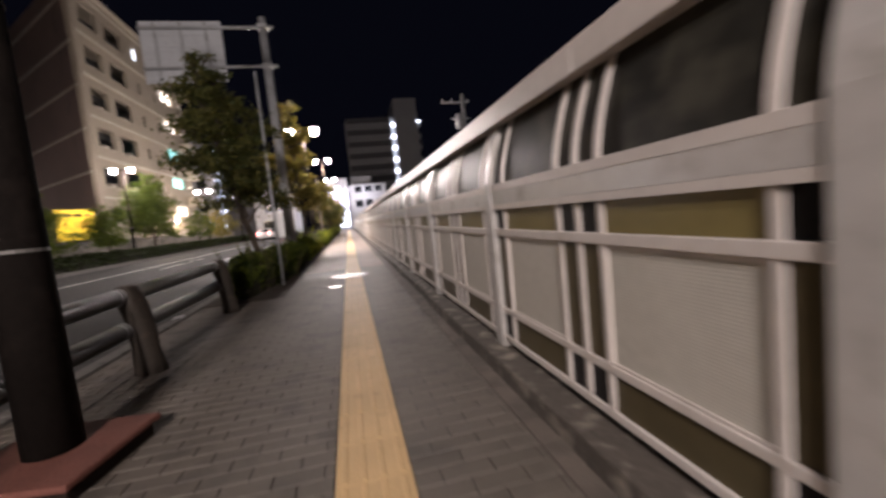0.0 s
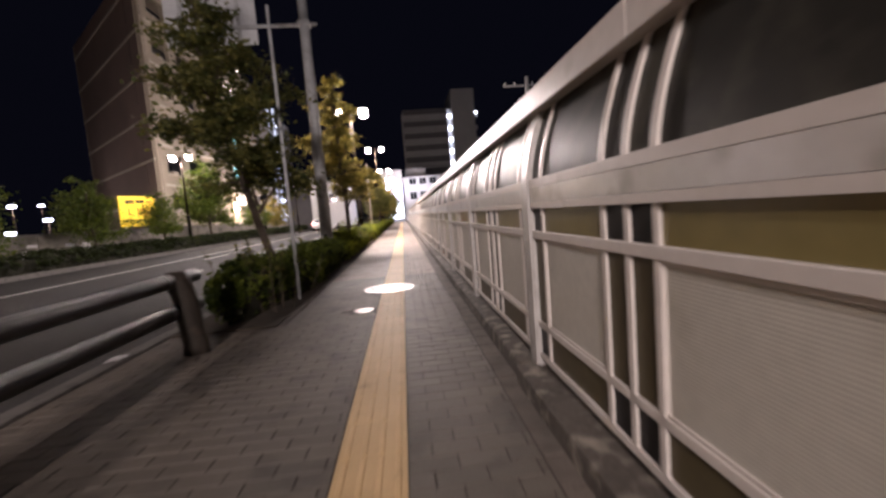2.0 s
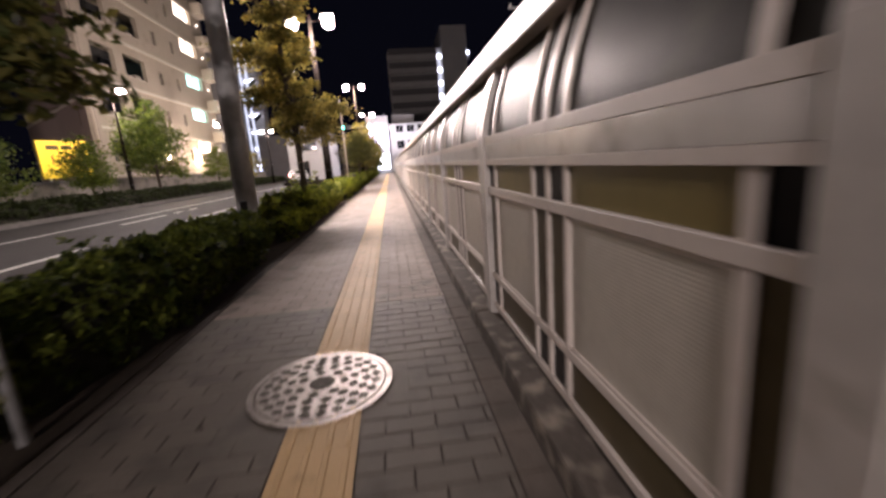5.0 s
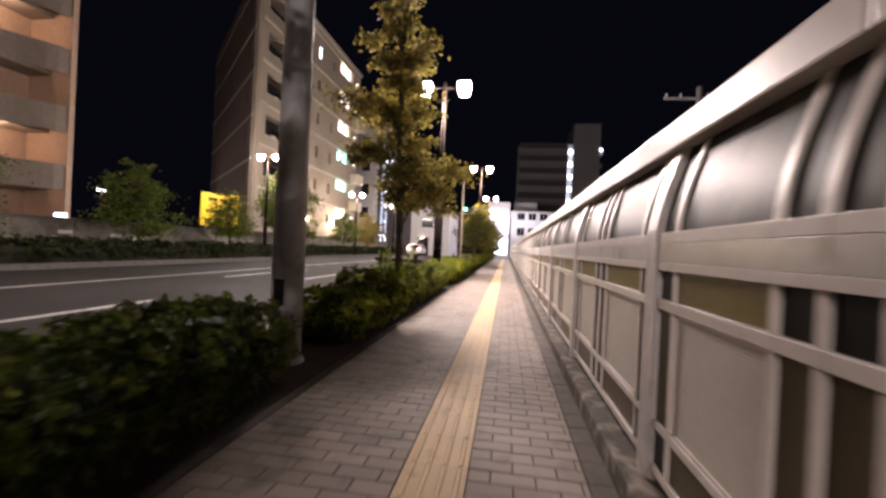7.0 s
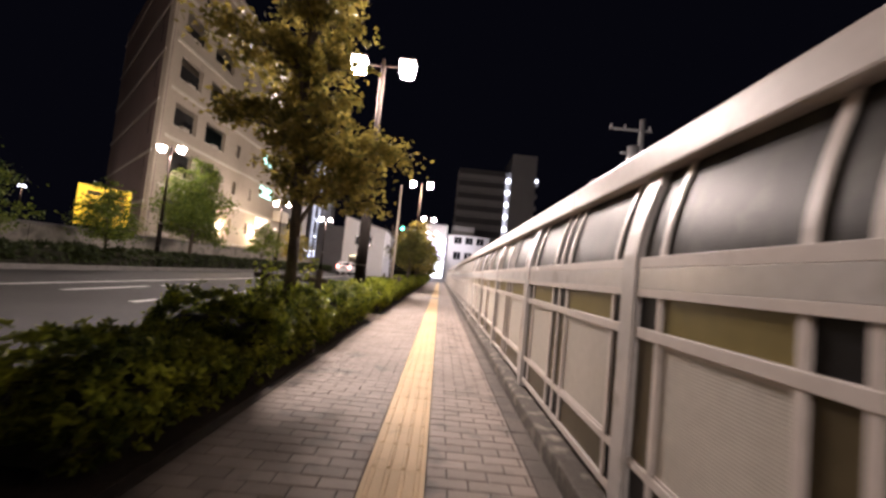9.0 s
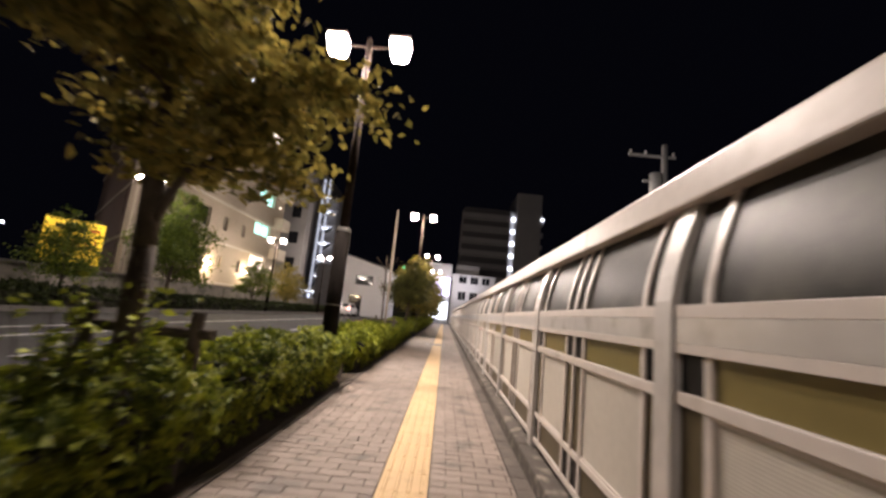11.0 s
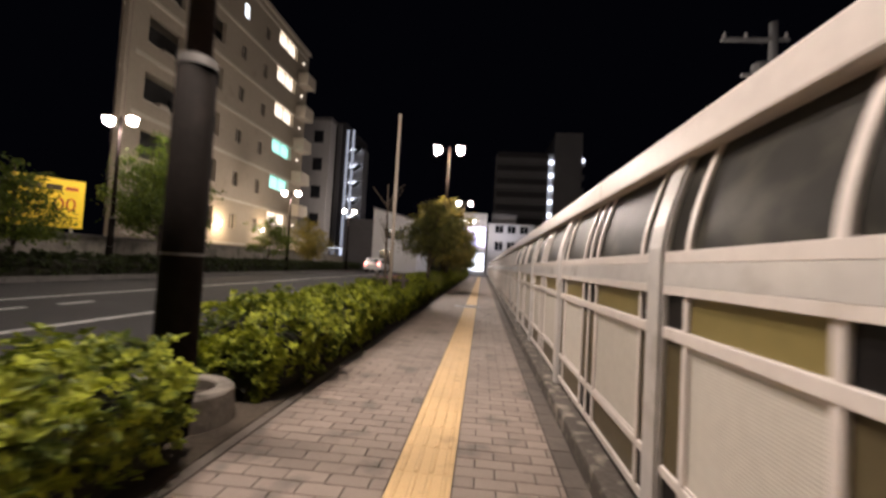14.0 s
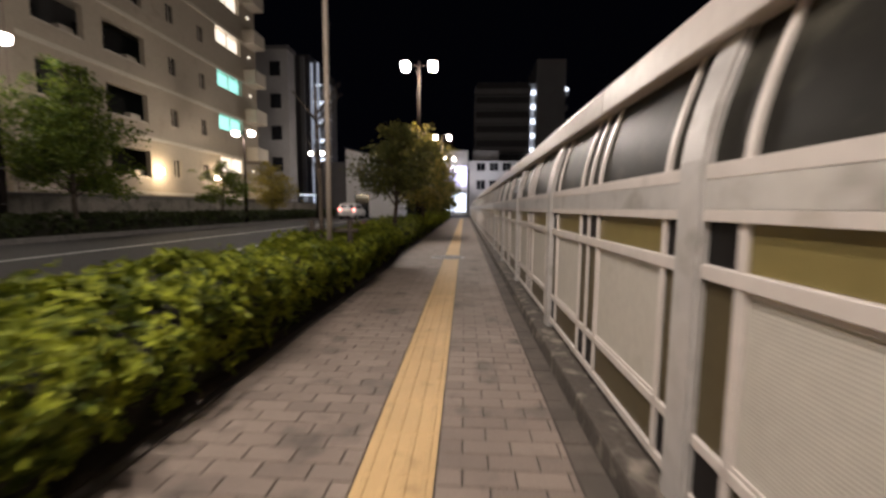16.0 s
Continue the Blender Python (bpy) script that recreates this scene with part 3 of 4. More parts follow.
for z in (6.28, 5.30):
    part("arm", tube(B(), (0.26, 0.0, z), (-2.9, 0.0, z), 0.038, n=14), M_GALV, sign, smooth=True)
    part("clamp", box(B(), -0.13, 0.13, -0.13, 0.13, z - 0.05, z + 0.05, 0.01), M_GALV, sign)
part("panel", box(B(), -2.90, -1.02, 0.05, 0.075, 4.95, 6.46, 0.004), M_SIGNBACK, sign, "flat aluminium sign panel seen from behind")
for z in (5.02, 5.28, 5.56, 5.84, 6.12, 6.40):
    part("rib", box(B(), -2.86, -1.06, 0.028, 0.05, z - 0.02, z + 0.02, 0.004), M_SIGNBACK, sign)
for x in (-2.55, -1.96, -1.38):
    part("stiffener", box(B(), x - 0.035, x + 0.035, -0.005, 0.027, 4.98, 6.43, 0.005), M_GALV, sign)
part("inspection_plate", box(B(), -0.045, 0.045, -0.145, -0.125, 0.5, 0.72, 0.006), M_DARKPANEL, sign)

# ---- log-style guard rail ----
rail = thing("guard_rail", "dark brown imitation-log guard rail beside the road", "guard rail", (-1.66, 0, 0))
for i, py in enumerate((-1.05, 1.25, 3.55, 5.80)):
    # a crooked log: rings of uneven width, leaning over the rail at the top
    bm, n, rings = B(), 16, []
    for j, (z, dx, r) in enumerate(((-0.02, 0.05, 0.105), (0.08, 0.045, 0.098), (0.20, 0.035, 0.090), (0.32, 0.03, 0.095), (0.44, 0.02, 0.088), (0.54, 0.0, 0.094), (0.63, -0.02, 0.090), (0.69, -0.03, 0.072), (0.705, -0.03, 0.03))):
        ring = []
        for q in range(n):
            a = 2 * math.pi * q / n
            rr = r * (1 + 0.16 * noise.noise(Vector((math.cos(a) * 1.3 + i * 5, math.sin(a) * 1.3, z * 6))))
            ring.append(bm.verts.new((dx + rr * math.cos(a), py + rr * math.sin(a) - 0.03 * z, z)))
        rings.append(ring)
    for lo, hi in zip(rings, rings[1:]):
        for q in range(n):
            bm.faces.new((lo[q], lo[(q + 1) % n], hi[(q + 1) % n], hi[q]))
    bm.faces.new(rings[-1])
    bm.faces.new(rings[0][::-1])
    part("post", bm, M_LOG, rail, "rough imitation-log post", smooth=True)
for z in (0.625, 0.365):
    bm = tube(B(), (-0.05, -3.0, z), (-0.05, 6.12, z), 0.062, n=16)
    beam = part("rail", bm, M_LOGRAIL, rail, smooth=True)
    for py in (-1.05, 1.25, 3.55, 5.80):
        for dy in (-0.17, -0.11):
            part("clamp_band", tube(B(), (-0.05, py + dy - 0.006, z), (-0.05, py + dy + 0.006, z), 0.0655, n=16), M_CHROME, beam, "thin bright metal band")


# ---- hedges ----
def hedge(y0, y1, x0, x1, top, count, seed, leaf=0.053, label="clipped dense azalea hedge with small green leaves", taper=None, group="hedges beside the footway", green=None):
    rng = np.random.default_rng(seed)
    h = thing("hedge", label, "hedge", ((x0 + x1) / 2, y0, 0.0), group)
    cx, w = (x0 + x1) / 2, (x1 - x0) / 2

    def outline(u, v):
        """A point of the lumpy surface: u along, v over the section from one foot to the other."""
        ang = np.pi * (1 - v)
        c, s = np.cos(ang), np.sin(ang)
        px = np.sign(c) * np.abs(c) ** 0.38 * w
        pz = np.abs(s) ** 0.42 * top
        px = px * (0.70 + 0.30 * np.clip(pz / (0.75 * top), 0, 1) ** 1.3)
        py = u * (y1 - y0)
        end = np.minimum(u, 1 - u) * (y1 - y0)
        round_off = np.clip(end / 0.32, 0, 1) ** 0.45
        px, pz = px * (0.55 + 0.45 * round_off), pz * (0.30 + 0.70 * round_off)
        bump = np.array([noise.noise(Vector((a * 2.2 + seed, b * 2.2, d * 2.2))) + 0.5 * noise.noise(Vector((a * 6.0, b * 6.0 + seed, d * 6.0))) for a, b, d in zip(px, py, pz)])
        if taper:
            px = px - taper * np.clip(1 - py / 2.0, 0, 1) * (px > 0)
        return px, py, pz, bump

    grid = np.linspace(0, 1, 400)
    ga = np.pi * (1 - grid)
    gx, gz = np.sign(np.cos(ga)) * np.abs(np.cos(ga)) ** 0.38 * w, np.abs(np.sin(ga)) ** 0.42 * top
    run = np.concatenate([[0], np.cumsum(np.hypot(np.diff(gx), np.diff(gz)))])

    def even(s):
        """From an even share of the section's outline to its parameter."""
        return np.interp(s * run[-1], run, grid)

    # a solid dark core stands in for the shade between the leaves
    nu, nv = int((y1 - y0) * 7), 18
    uu, vv = np.meshgrid(np.linspace(0, 1, nu), np.linspace(0.0, 1.0, nv), indexing="ij")
    px, py, pz, bump = outline(uu.ravel(), even(vv.ravel()))
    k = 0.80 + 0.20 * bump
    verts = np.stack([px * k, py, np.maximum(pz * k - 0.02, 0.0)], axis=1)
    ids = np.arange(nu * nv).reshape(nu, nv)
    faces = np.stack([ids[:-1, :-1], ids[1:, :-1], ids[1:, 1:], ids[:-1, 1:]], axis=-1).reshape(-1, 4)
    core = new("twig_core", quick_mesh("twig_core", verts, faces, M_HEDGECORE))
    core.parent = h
    # shoots stand out from the lumpy surface, each with a rosette of leaves
    per = 8
    shoots = count // per
    u, v = rng.uniform(0, 1, shoots), even(rng.uniform(0.06, 0.985, shoots))
    u[: shoots // 30] = rng.uniform(0, 0.02, shoots // 30)
    px, py, pz, bump = outline(u, v)
    k = 1.0 + 0.26 * bump - rng.exponential(0.04, shoots) + rng.uniform(0, 0.16, shoots) * (rng.uniform(size=shoots) < 0.14)
    heart = np.stack([px * k, py + rng.normal(0, 0.015, shoots), np.maximum(pz * k, 0.05)], axis=1)
    keep = ~((heart[:, 2] < 0.18) & (rng.uniform(size=shoots) < 0.75))
    heart, out = heart[keep], np.stack([px / w, np.zeros(shoots), 0.35 + pz / top], axis=1)[keep]
    out = out / np.linalg.norm(out, axis=1)[:, None] + rng.normal(0, 0.35, out.shape)
    foliage = new("foliage", rosette_mesh("foliage", heart, out, per, leaf, rng, green or M_HEDGE))
    foliage.parent = h
    return h


hedge(6.65, 11.35, -1.98, -1.06, 0.56, 34000, 3, taper=0.4, green=M_HEDGE_SHADE, label="dense azalea hedge beside the sign pole, leaves coloured as in shade")
hedge(12.45, 13.80, -1.98, -1.10, 0.45, 12000, 4)
hedge(13.62, 18.85, -2.04, -1.05, 0.60, 46000, 5)
hedge(19.58, 28.0, -2.06, -1.03, 0.59, 72000, 7)
hedge(28.0, 42.0, -2.06, -1.04, 0.64, 26000, 9, leaf=0.07)
hedge(42.0, 58.0, -2.06, -1.04, 0.66, 16000, 11, leaf=0.10)
hedge(-8.0, 26.0, -14.6, -13.0, 0.62, 20000, 13, leaf=0.16, label="low hedge along the far footway, leaves coloured as in shade", group="hedges across the road", green=M_HEDGE_FAR_SHADE)
hedge(26.0, 62.0, -14.6, -13.0, 0.62, 22000, 15, leaf=0.16, label="low hedge along the far footway, leaves coloured as in shade", group="hedges across the road", green=M_HEDGE_FAR_SHADE)


# ---- trees ----
def tree(at, height, crown_base, radius, leaves, seed, leaf, material, label, group, trunk_r=0.06, pads=16, flat=0.38, lean_by=(0, 0), stakes=False, uneven=0.0):
    rng = np.random.default_rng(seed)
    t = thing("street_tree", label, "tree", (at[0], at[1], 0.0), group)
    bm = B()
    path = [Vector((lean_by[0] * f + 0.05 * math.sin(f * 5 + seed), lean_by[1] * f + 0.04 * math.cos(f * 4 + seed) - 0.04, height * 0.93 * f)) for f in np.linspace(0, 1, 9)]
    for i, (a, b) in enumerate(zip(path, path[1:])):
        r0, r1 = trunk_r * (1 - 0.1 * i), trunk_r * (1 - 0.1 * (i + 1))
        tube(bm, a - Vector((0, 0, 0.02)), b, r0 * (1.25 if i == 0 else 1), r1, 10)
    clumps = []
    for i in range(pads):
        f = (i + 0.5) / pads
        z = crown_base + (height - crown_base) * f
        env = radius * (0.45 + 0.75 * math.sin(math.pi * min(1, 0.18 + 0.72 * f))) * (1 - 0.55 * f ** 2)
        if uneven:
            env = radius * (1.15 - 0.55 * f) * rng.uniform(1 - uneven, 1 + 0.6 * uneven)
        a = i * 2.399 + rng.uniform(-0.5, 0.5)
        reach = env * rng.uniform(0.55, 1.0)
        root = path[min(8, int(max(0.12, (z - 0.35) / height) * 8.5))]
        start = Vector((root.x, root.y, max(crown_base * 0.75, z - 0.4 - 0.25 * reach)))
        end = Vector((root.x + reach * math.cos(a), root.y + reach * math.sin(a), z))
        mid = (start + end) / 2 + Vector((0, 0, 0.10))
        tube(bm, start, mid, trunk_r * 0.42, trunk_r * 0.26, 6)
        tube(bm, mid, end, trunk_r * 0.26, trunk_r * 0.08, 6)
        clumps.append((end, env * rng.uniform(0.26, 0.46)))
        clumps.append((mid + Vector((rng.uniform(-0.1, 0.1), rng.uniform(-0.1, 0.1), 0.08)), env * rng.uniform(0.25, 0.42)))
        for _ in range(5):
            off = Vector((rng.uniform(-1, 1), rng.uniform(-1, 1), rng.uniform(-0.45, 0.55))) * env * 0.62
            twig = mid.lerp(end, rng.uniform(0.3, 1.0)) + off
            tube(bm, mid, twig, trunk_r * 0.16, trunk_r * 0.05, 5)
            clumps.append((twig, env * rng.uniform(0.14, 0.40)))
    part("trunk", bm, M_BARK, t, "slender bark-covered trunk with limbs", smooth=True)
    weights = np.array([r ** 2 for _, r in clumps])
    pick = rng.choice(len(clumps), leaves, p=weights / weights.sum())
    d = rng.normal(size=(leaves, 3)) * 0.62
    centre = np.array([c[:] for c, _ in clumps])[pick]
    rr = np.array([r for _, r in clumps])[pick][:, None]
    pts = centre + d * rr * np.array([1, 1, flat]) - np.array([0, 0, 1]) * np.minimum(np.linalg.norm(d[:, :2], axis=1)[:, None] ** 2, 1.5) * rr * 0.18
    crown = new("crown", leaf_mesh("crown", pts, leaf, rng, material, lift=0.35))
    crown.parent = t
    if stakes:
        for sx in (-0.30, 0.30):
            part("stake", tube(B(), (sx, 0.12, -0.02), (sx, 0.12, 0.92), 0.035, n=10), M_STAKE, t, "wooden support stake")
        part("crossbar", tube(B(), (-0.40, 0.12, 0.80), (0.40, 0.12, 0.80), 0.03, n=10), M_STAKE, t)
    return t


NEAR_TREES = "street trees beside the footway"
FAR_TREES = "street trees across the road"
tree((-1.52, 8.15), 4.35, 1.6, 0.66, 11500, 21, 0.08, M_LEAF, "slender leaning street tree with layered green foliage", NEAR_TREES, pads=17, flat=0.5, lean_by=(-0.85, 0.2))
tree((-1.50, 15.2), 5.35, 1.75, 0.70, 15000, 26, 0.076, M_LEAF_YELLOW, "slender street tree with yellowing layered leaves and stakes", NEAR_TREES, trunk_r=0.072, pads=20, flat=0.40, stakes=True, uneven=0.5)
tree((-1.18, 27.9), 2.78, 1.4, 0.62, 7000, 23, 0.075, M_LEAF, "small dark rounded street tree by the hedge", NEAR_TREES, pads=15, flat=0.7)
tree((-1.20, 33.7), 3.9, 1.3, 0.95, 9000, 24, 0.075, M_LEAF_YELLOW, "small bright-leaved street tree by the hedge", NEAR_TREES, pads=14, flat=0.7)
for i, ty in enumerate((36.0, 40.5, 45.0, 52.0)):
    tree((-1.45, ty), 3.4 + 0.2 * (i % 2), 1.1, 1.0, 4500, 30 + i, 0.11, M_LEAF, "small leafy street tree farther along the hedge", NEAR_TREES, pads=13, flat=0.7)
tree((-13.4, 33.2), 6.0, 1.7, 1.25, 17000, 41, 0.13, M_LEAF_FAR, "full green street tree before the apartment block", FAR_TREES, trunk_r=0.10, pads=26, flat=0.65)
tree((-13.4, 42.1), 3.6, 1.3, 1.0, 5000, 42, 0.11, M_LEAF_FAR, "small dark street tree across the road", FAR_TREES, pads=12, flat=0.5)
tree((-13.2, 47.6), 4.1, 1.2, 1.15, 6000, 43, 0.12, M_LEAF_YELLOW, "small bright street tree near a lit doorway", FAR_TREES, pads=13, flat=0.7)
tree((-13.8, 27.9), 3.5, 1.2, 1.05, 6000, 44, 0.11, M_LEAF_FAR, "small street tree before the yellow sign", FAR_TREES, pads=14, flat=0.5)
tree((-14.1, 22.9), 3.9, 1.2, 1.05, 6000, 45, 0.12, M_LEAF_FAR, "small dark street tree by the far wall", FAR_TREES, pads=13, flat=0.7)
tree((-13.9, 17.0), 3.9, 1.2, 1.1, 5000, 46, 0.12, M_LEAF_FAR, "small dark street tree by the far wall", FAR_TREES, pads=13, flat=0.7)

# a tall thin stake beside the first tree, and a bare young tree on a pale pole
solo("tree_pole", tube(B(), (0, 0, -0.02), (0, 0, 3.75), 0.022, 0.018, 12), M_GALV, "tall thin grey pole beside a street tree", "pole", (-1.24, 7.8, 0.012), smooth=True)
pale = thing("bare_sapling", "leafless sapling tied to a tall pale pole", "tree", (-1.43, 24.3, 0.0))
part("pole", tube(B(), (0, 0, 0.0), (0.0, 0.0, 3.82), 0.036, 0.026, 12), M_PALEPOLE, pale, "tall pale wooden pole", smooth=True)
rs = np.random.default_rng(77)
bm = tube(B(), (-0.09, 0.02, 0.0), (-0.12, 0.02, 1.5), 0.03, 0.022, 8)
tube(bm, (-0.12, 0.02, 1.48), (-0.16, 0.05, 2.5), 0.022, 0.010, 8)
part("trunk", bm, M_BARK, pale, "thin bare trunk", smooth=True)
for i in range(11):
    z = rs.uniform(1.2, 2.3)
    a = rs.uniform(0, 6.28)
    part("branch", tube(B(), (-0.13, 0.03, z), (-0.13 + 0.3 * math.cos(a), 0.03 + 0.3 * math.sin(a), z + 0.35), 0.010, 0.004, 5), M_BARK, pale, smooth=True)
for sx in (-0.28, 0.22):
    part("stake", tube(B(), (sx, 0.15, -0.02), (sx, 0.15, 0.85), 0.034, n=10), M_STAKE, pale)
part("crossbar", tube(B(), (-0.38, 0.15, 0.72), (0.32, 0.15, 0.72), 0.028, n=10), M_STAKE, pale)


def shoots(at, spread, height, stems, seed, material, label):
    """Thin upright suckers with a few leaves, growing out of the hedge."""
    rng = np.random.default_rng(seed)
    s = thing("shoots", label, "shoots", (at[0], at[1], 0.0), "wild shoots in the hedge")
    bm, tips = B(), []
    for _ in range(stems):
        x, y = rng.normal(0, spread, 2)
        top = height * rng.uniform(0.6, 1.1)
        end = Vector((x * 1.7 + rng.normal(0, 0.04), y * 1.7 + rng.normal(0, 0.04), top))
        tube(bm, (x, y, 0.0), end, 0.006, 0.002, 5)
        for f in rng.uniform(0.45, 1.0, 16):
            tips.append(Vector((x, y, 0.0)).lerp(end, float(f)) + Vector(rng.normal(0, 0.022, 3)))
    tagged(part("stem_cluster", bm, M_BARK, s), kind="stuff")
    leaves = new("leaves", leaf_mesh("leaves", np.array([t[:] for t in tips]), 0.06, rng, material, lift=0.5))
    leaves.parent = s
    return s


shoots((-1.38, 7.25), 0.16, 0.95, 16, 61, M_LEAF, "thin leafy shoots rising out of the hedge's end")
shoots((-1.46, 15.1), 0.12, 0.98, 26, 62, M_HEDGE, "leafy suckers round the foot of the staked tree")
shoots((-1.75, 22.2), 0.10, 0.74, 7, 63, M_HEDGE, "a few stray shoots above the hedge top")

# ---- across the road: wall, billboard ----
solo("footway_far", box(B(), -15.5, -13.05, -60, 62, -0.3, 0.0), M_CONCRETE, "grey concrete footway across the road", "pavement", kind="structure")
solo("kerb_far", box(B(), -13.05, -12.9, -60, 62, -0.4, 0.02, 0.012), M_CURB, "concrete kerb across the road", "kerb", kind="structure")
far_wall = thing("far_wall", "stained concrete retaining wall with a coping across the road", "wall", kind="structure")
for k in range(-8, 26):
    part("wall_panel", box(B(), -15.75, -15.5, k * 2.4 + 0.01, k * 2.4 + 2.39, -0.2, 1.36, 0.012), M_WALLFAR, far_wall)
part("coping", box(B(), -15.8, -15.44, -19, 62.4, 1.362, 1.46, 0.015), M_CURB, far_wall, "pale concrete coping")
# White plates stand in for patches of light on the wall.
for y, z, w, h in ((24.29, 0.78, 0.62, 0.30), (23.23, 0.88, 0.50, 0.14), (21.27, 0.95, 0.50, 0.12), (20.86, 0.62, 0.22, 0.34)):
    part("notice_plate", box(B(), -15.499, -15.48, y - w / 2, y + w / 2, z - h / 2, z + h / 2, 0.004), M_WHITEB, far_wall, "small white plate standing in for a patch of light on the wall")

board = thing("billboard", "yellow advertising billboard with red figures behind the wall", "billboard")
ang = math.atan2(1.84, 1.13)
board.matrix_basis = Matrix.Translation((-17.3, 31.78, 0)) @ Matrix.Rotation(ang, 4, "Z")
part("face", box(B(), -1.12, 1.12, -0.04, 0.04, 1.70, 3.68, 0.01), M_YELLOW, board, "yellow printed face")
for x in (-0.8, 0.8):
    part("leg", box(B(), x - 0.05, x + 0.05, 0.05, 0.14, -0.17, 3.4), M_GALV, board)


def words(text, at, size, material, parent, depth=0.004):
    cu = bpy.data.curves.new("lettering", "FONT")
    cu.body, cu.size, cu.extrude, cu.align_x, cu.align_y = text, size, depth, "CENTER", "CENTER"
    tmp = bpy.data.objects.new("lettering", cu)
    scene.collection.objects.link(tmp)
    me = bpy.data.meshes.new_from_object(tmp.evaluated_get(bpy.context.evaluated_depsgraph_get()))
    bpy.data.objects.remove(tmp)
    me.materials.clear()
    me.materials.append(material)
    ob = new("lettering", me)
    ob.parent = parent
    ob.matrix_basis = Matrix.Translation(at) @ Matrix.Rotation(math.pi / 2, 4, "X")
    return ob


words("1,100", (0.06, -0.046, 2.62), 0.74, M_SIGNRED, board)
for x0, x1, z0, z1, m in [(-0.75, -0.2, 3.20, 3.42, M_SIGNDARK), (-0.1, 0.4, 3.20, 3.42, M_SIGNDARK), (0.5, 0.9, 3.24, 3.38, M_SIGNRED), (-0.9, 0.95, 2.08, 2.13, M_SIGNDARK), (-0.9, 0.6, 1.96, 2.0, M_SIGNDARK), (-0.9, 0.9, 1.84, 1.88, M_SIGNDARK)]:
    part("print_bar", box(B(), x0, x1, -0.046, -0.041, z0, z1), m, board)

# ---- apartment block ----
ROOF_A = 20.0
apt = thing("apartment_block", "seven-storey beige apartment block with brown end wall", "building", (0, 0, -0.17))
FX_A, Y_A, Y_B, STOREY, SLAB0 = -16.95, 34.3, 53.2, 2.95, 1.9
slabs = [SLAB0 + STOREY * k for k in range(-1, 7)]
holes, lit = [], []
for k, z in enumerate(slabs[:-1]):
    base = max(z, -0.1)
    for a, b in ((35.5, 37.8), (38.8, 41.4)):
        holes.append((a, b, z + 0.75, z + 2.25))
    for a, b in ((43.2, 43.8), (46.0, 46.6)):
        holes.append((a, b, z + 1.0, z + 2.0))
    if 0 <= k < 7:
        lit.append((48.0, 51.2, z + 1.72, min(z + 3.05, 19.7)))
bm = holed_wall(B(), "y", FX_A, 0.28, Y_A, Y_B, 0.0, ROOF_A, holes + lit)
part("facade_wall", bm, M_APT, apt, "beige rendered facade wall")
def skew(bm, x0, y0, x1, y1, thick, z0, z1):
    """A straight upright slab between two points of the plan, thickened to its far side."""
    d = Vector((x1 - x0, y1 - y0, 0)).normalized()
    nrm = Vector((-d.y, d.x, 0)) * thick
    foot = [Vector((x0, y0, 0)), Vector((x1, y1, 0)), Vector((x1, y1, 0)) + nrm, Vector((x0, y0, 0)) + nrm]
    lo = [bm.verts.new((p.x, p.y, z0)) for p in foot]
    hi = [bm.verts.new((p.x, p.y, z1)) for p in foot]
    bm.faces.new(hi)
    bm.faces.new(lo[::-1])
    for i in range(4):
        j = (i + 1) % 4
        bm.faces.new((lo[i], lo[j], hi[j], hi[i]))
    bmesh.ops.recalc_face_normals(bm, faces=bm.faces)
    return bm


part("end_wall", skew(B(), FX_A - 0.05, Y_A - 0.1, -30.0, 47.0, -0.25, 0.0, ROOF_A), M_APT_END, apt, "brown tiled end wall")
for k in range(7):
    part("end_band", skew(B(), FX_A - 0.05, Y_A - 0.17, -30.0, 46.93, 0.06, 0.55 + 3.0 * k, 0.72 + 3.0 * k), M_APT_BAND, apt, "pale floor band")
part("corner_pier", box(B(), FX_A - 0.04, FX_A + 0.10, Y_A - 0.10, Y_A + 0.45, 0.0, ROOF_A), M_APT, apt)
part("back_wall", box(B(), -30.2, -29.95, 47.2, Y_B, 0.0, ROOF_A), M_APT, apt)
part("side_wall", box(B(), -30.2, FX_A - 0.003, Y_B, Y_B + 0.25, 0.0, ROOF_A), M_APT, apt)
part("roof", box(B(), -18.4, FX_A + 0.2, Y_A + 0.2, Y_B + 0.3, ROOF_A, ROOF_A + 0.3), M_APT_BAND, apt)
part("roof_deck", box(B(), -29.8, -18.41, 47.3, Y_B + 0.2, ROOF_A, ROOF_A + 0.25), M_APT, apt)
for z in slabs:
    if z > 0:
        part("floor_band", box(B(), FX_A, FX_A + 0.09, Y_A + 0.45, Y_B, z - 0.14, z + 0.06), M_APT_BAND, apt, "pale floor band")
    part("floor_slab", box(B(), -18.7, FX_A - 0.29, Y_A + 2.2, Y_B - 0.01, z - 0.2, z), M_APT, apt)
# Near-black sheet behind the openings: the unlit rooms' shade is in its colour.
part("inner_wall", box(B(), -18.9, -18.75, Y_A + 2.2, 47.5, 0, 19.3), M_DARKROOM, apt)
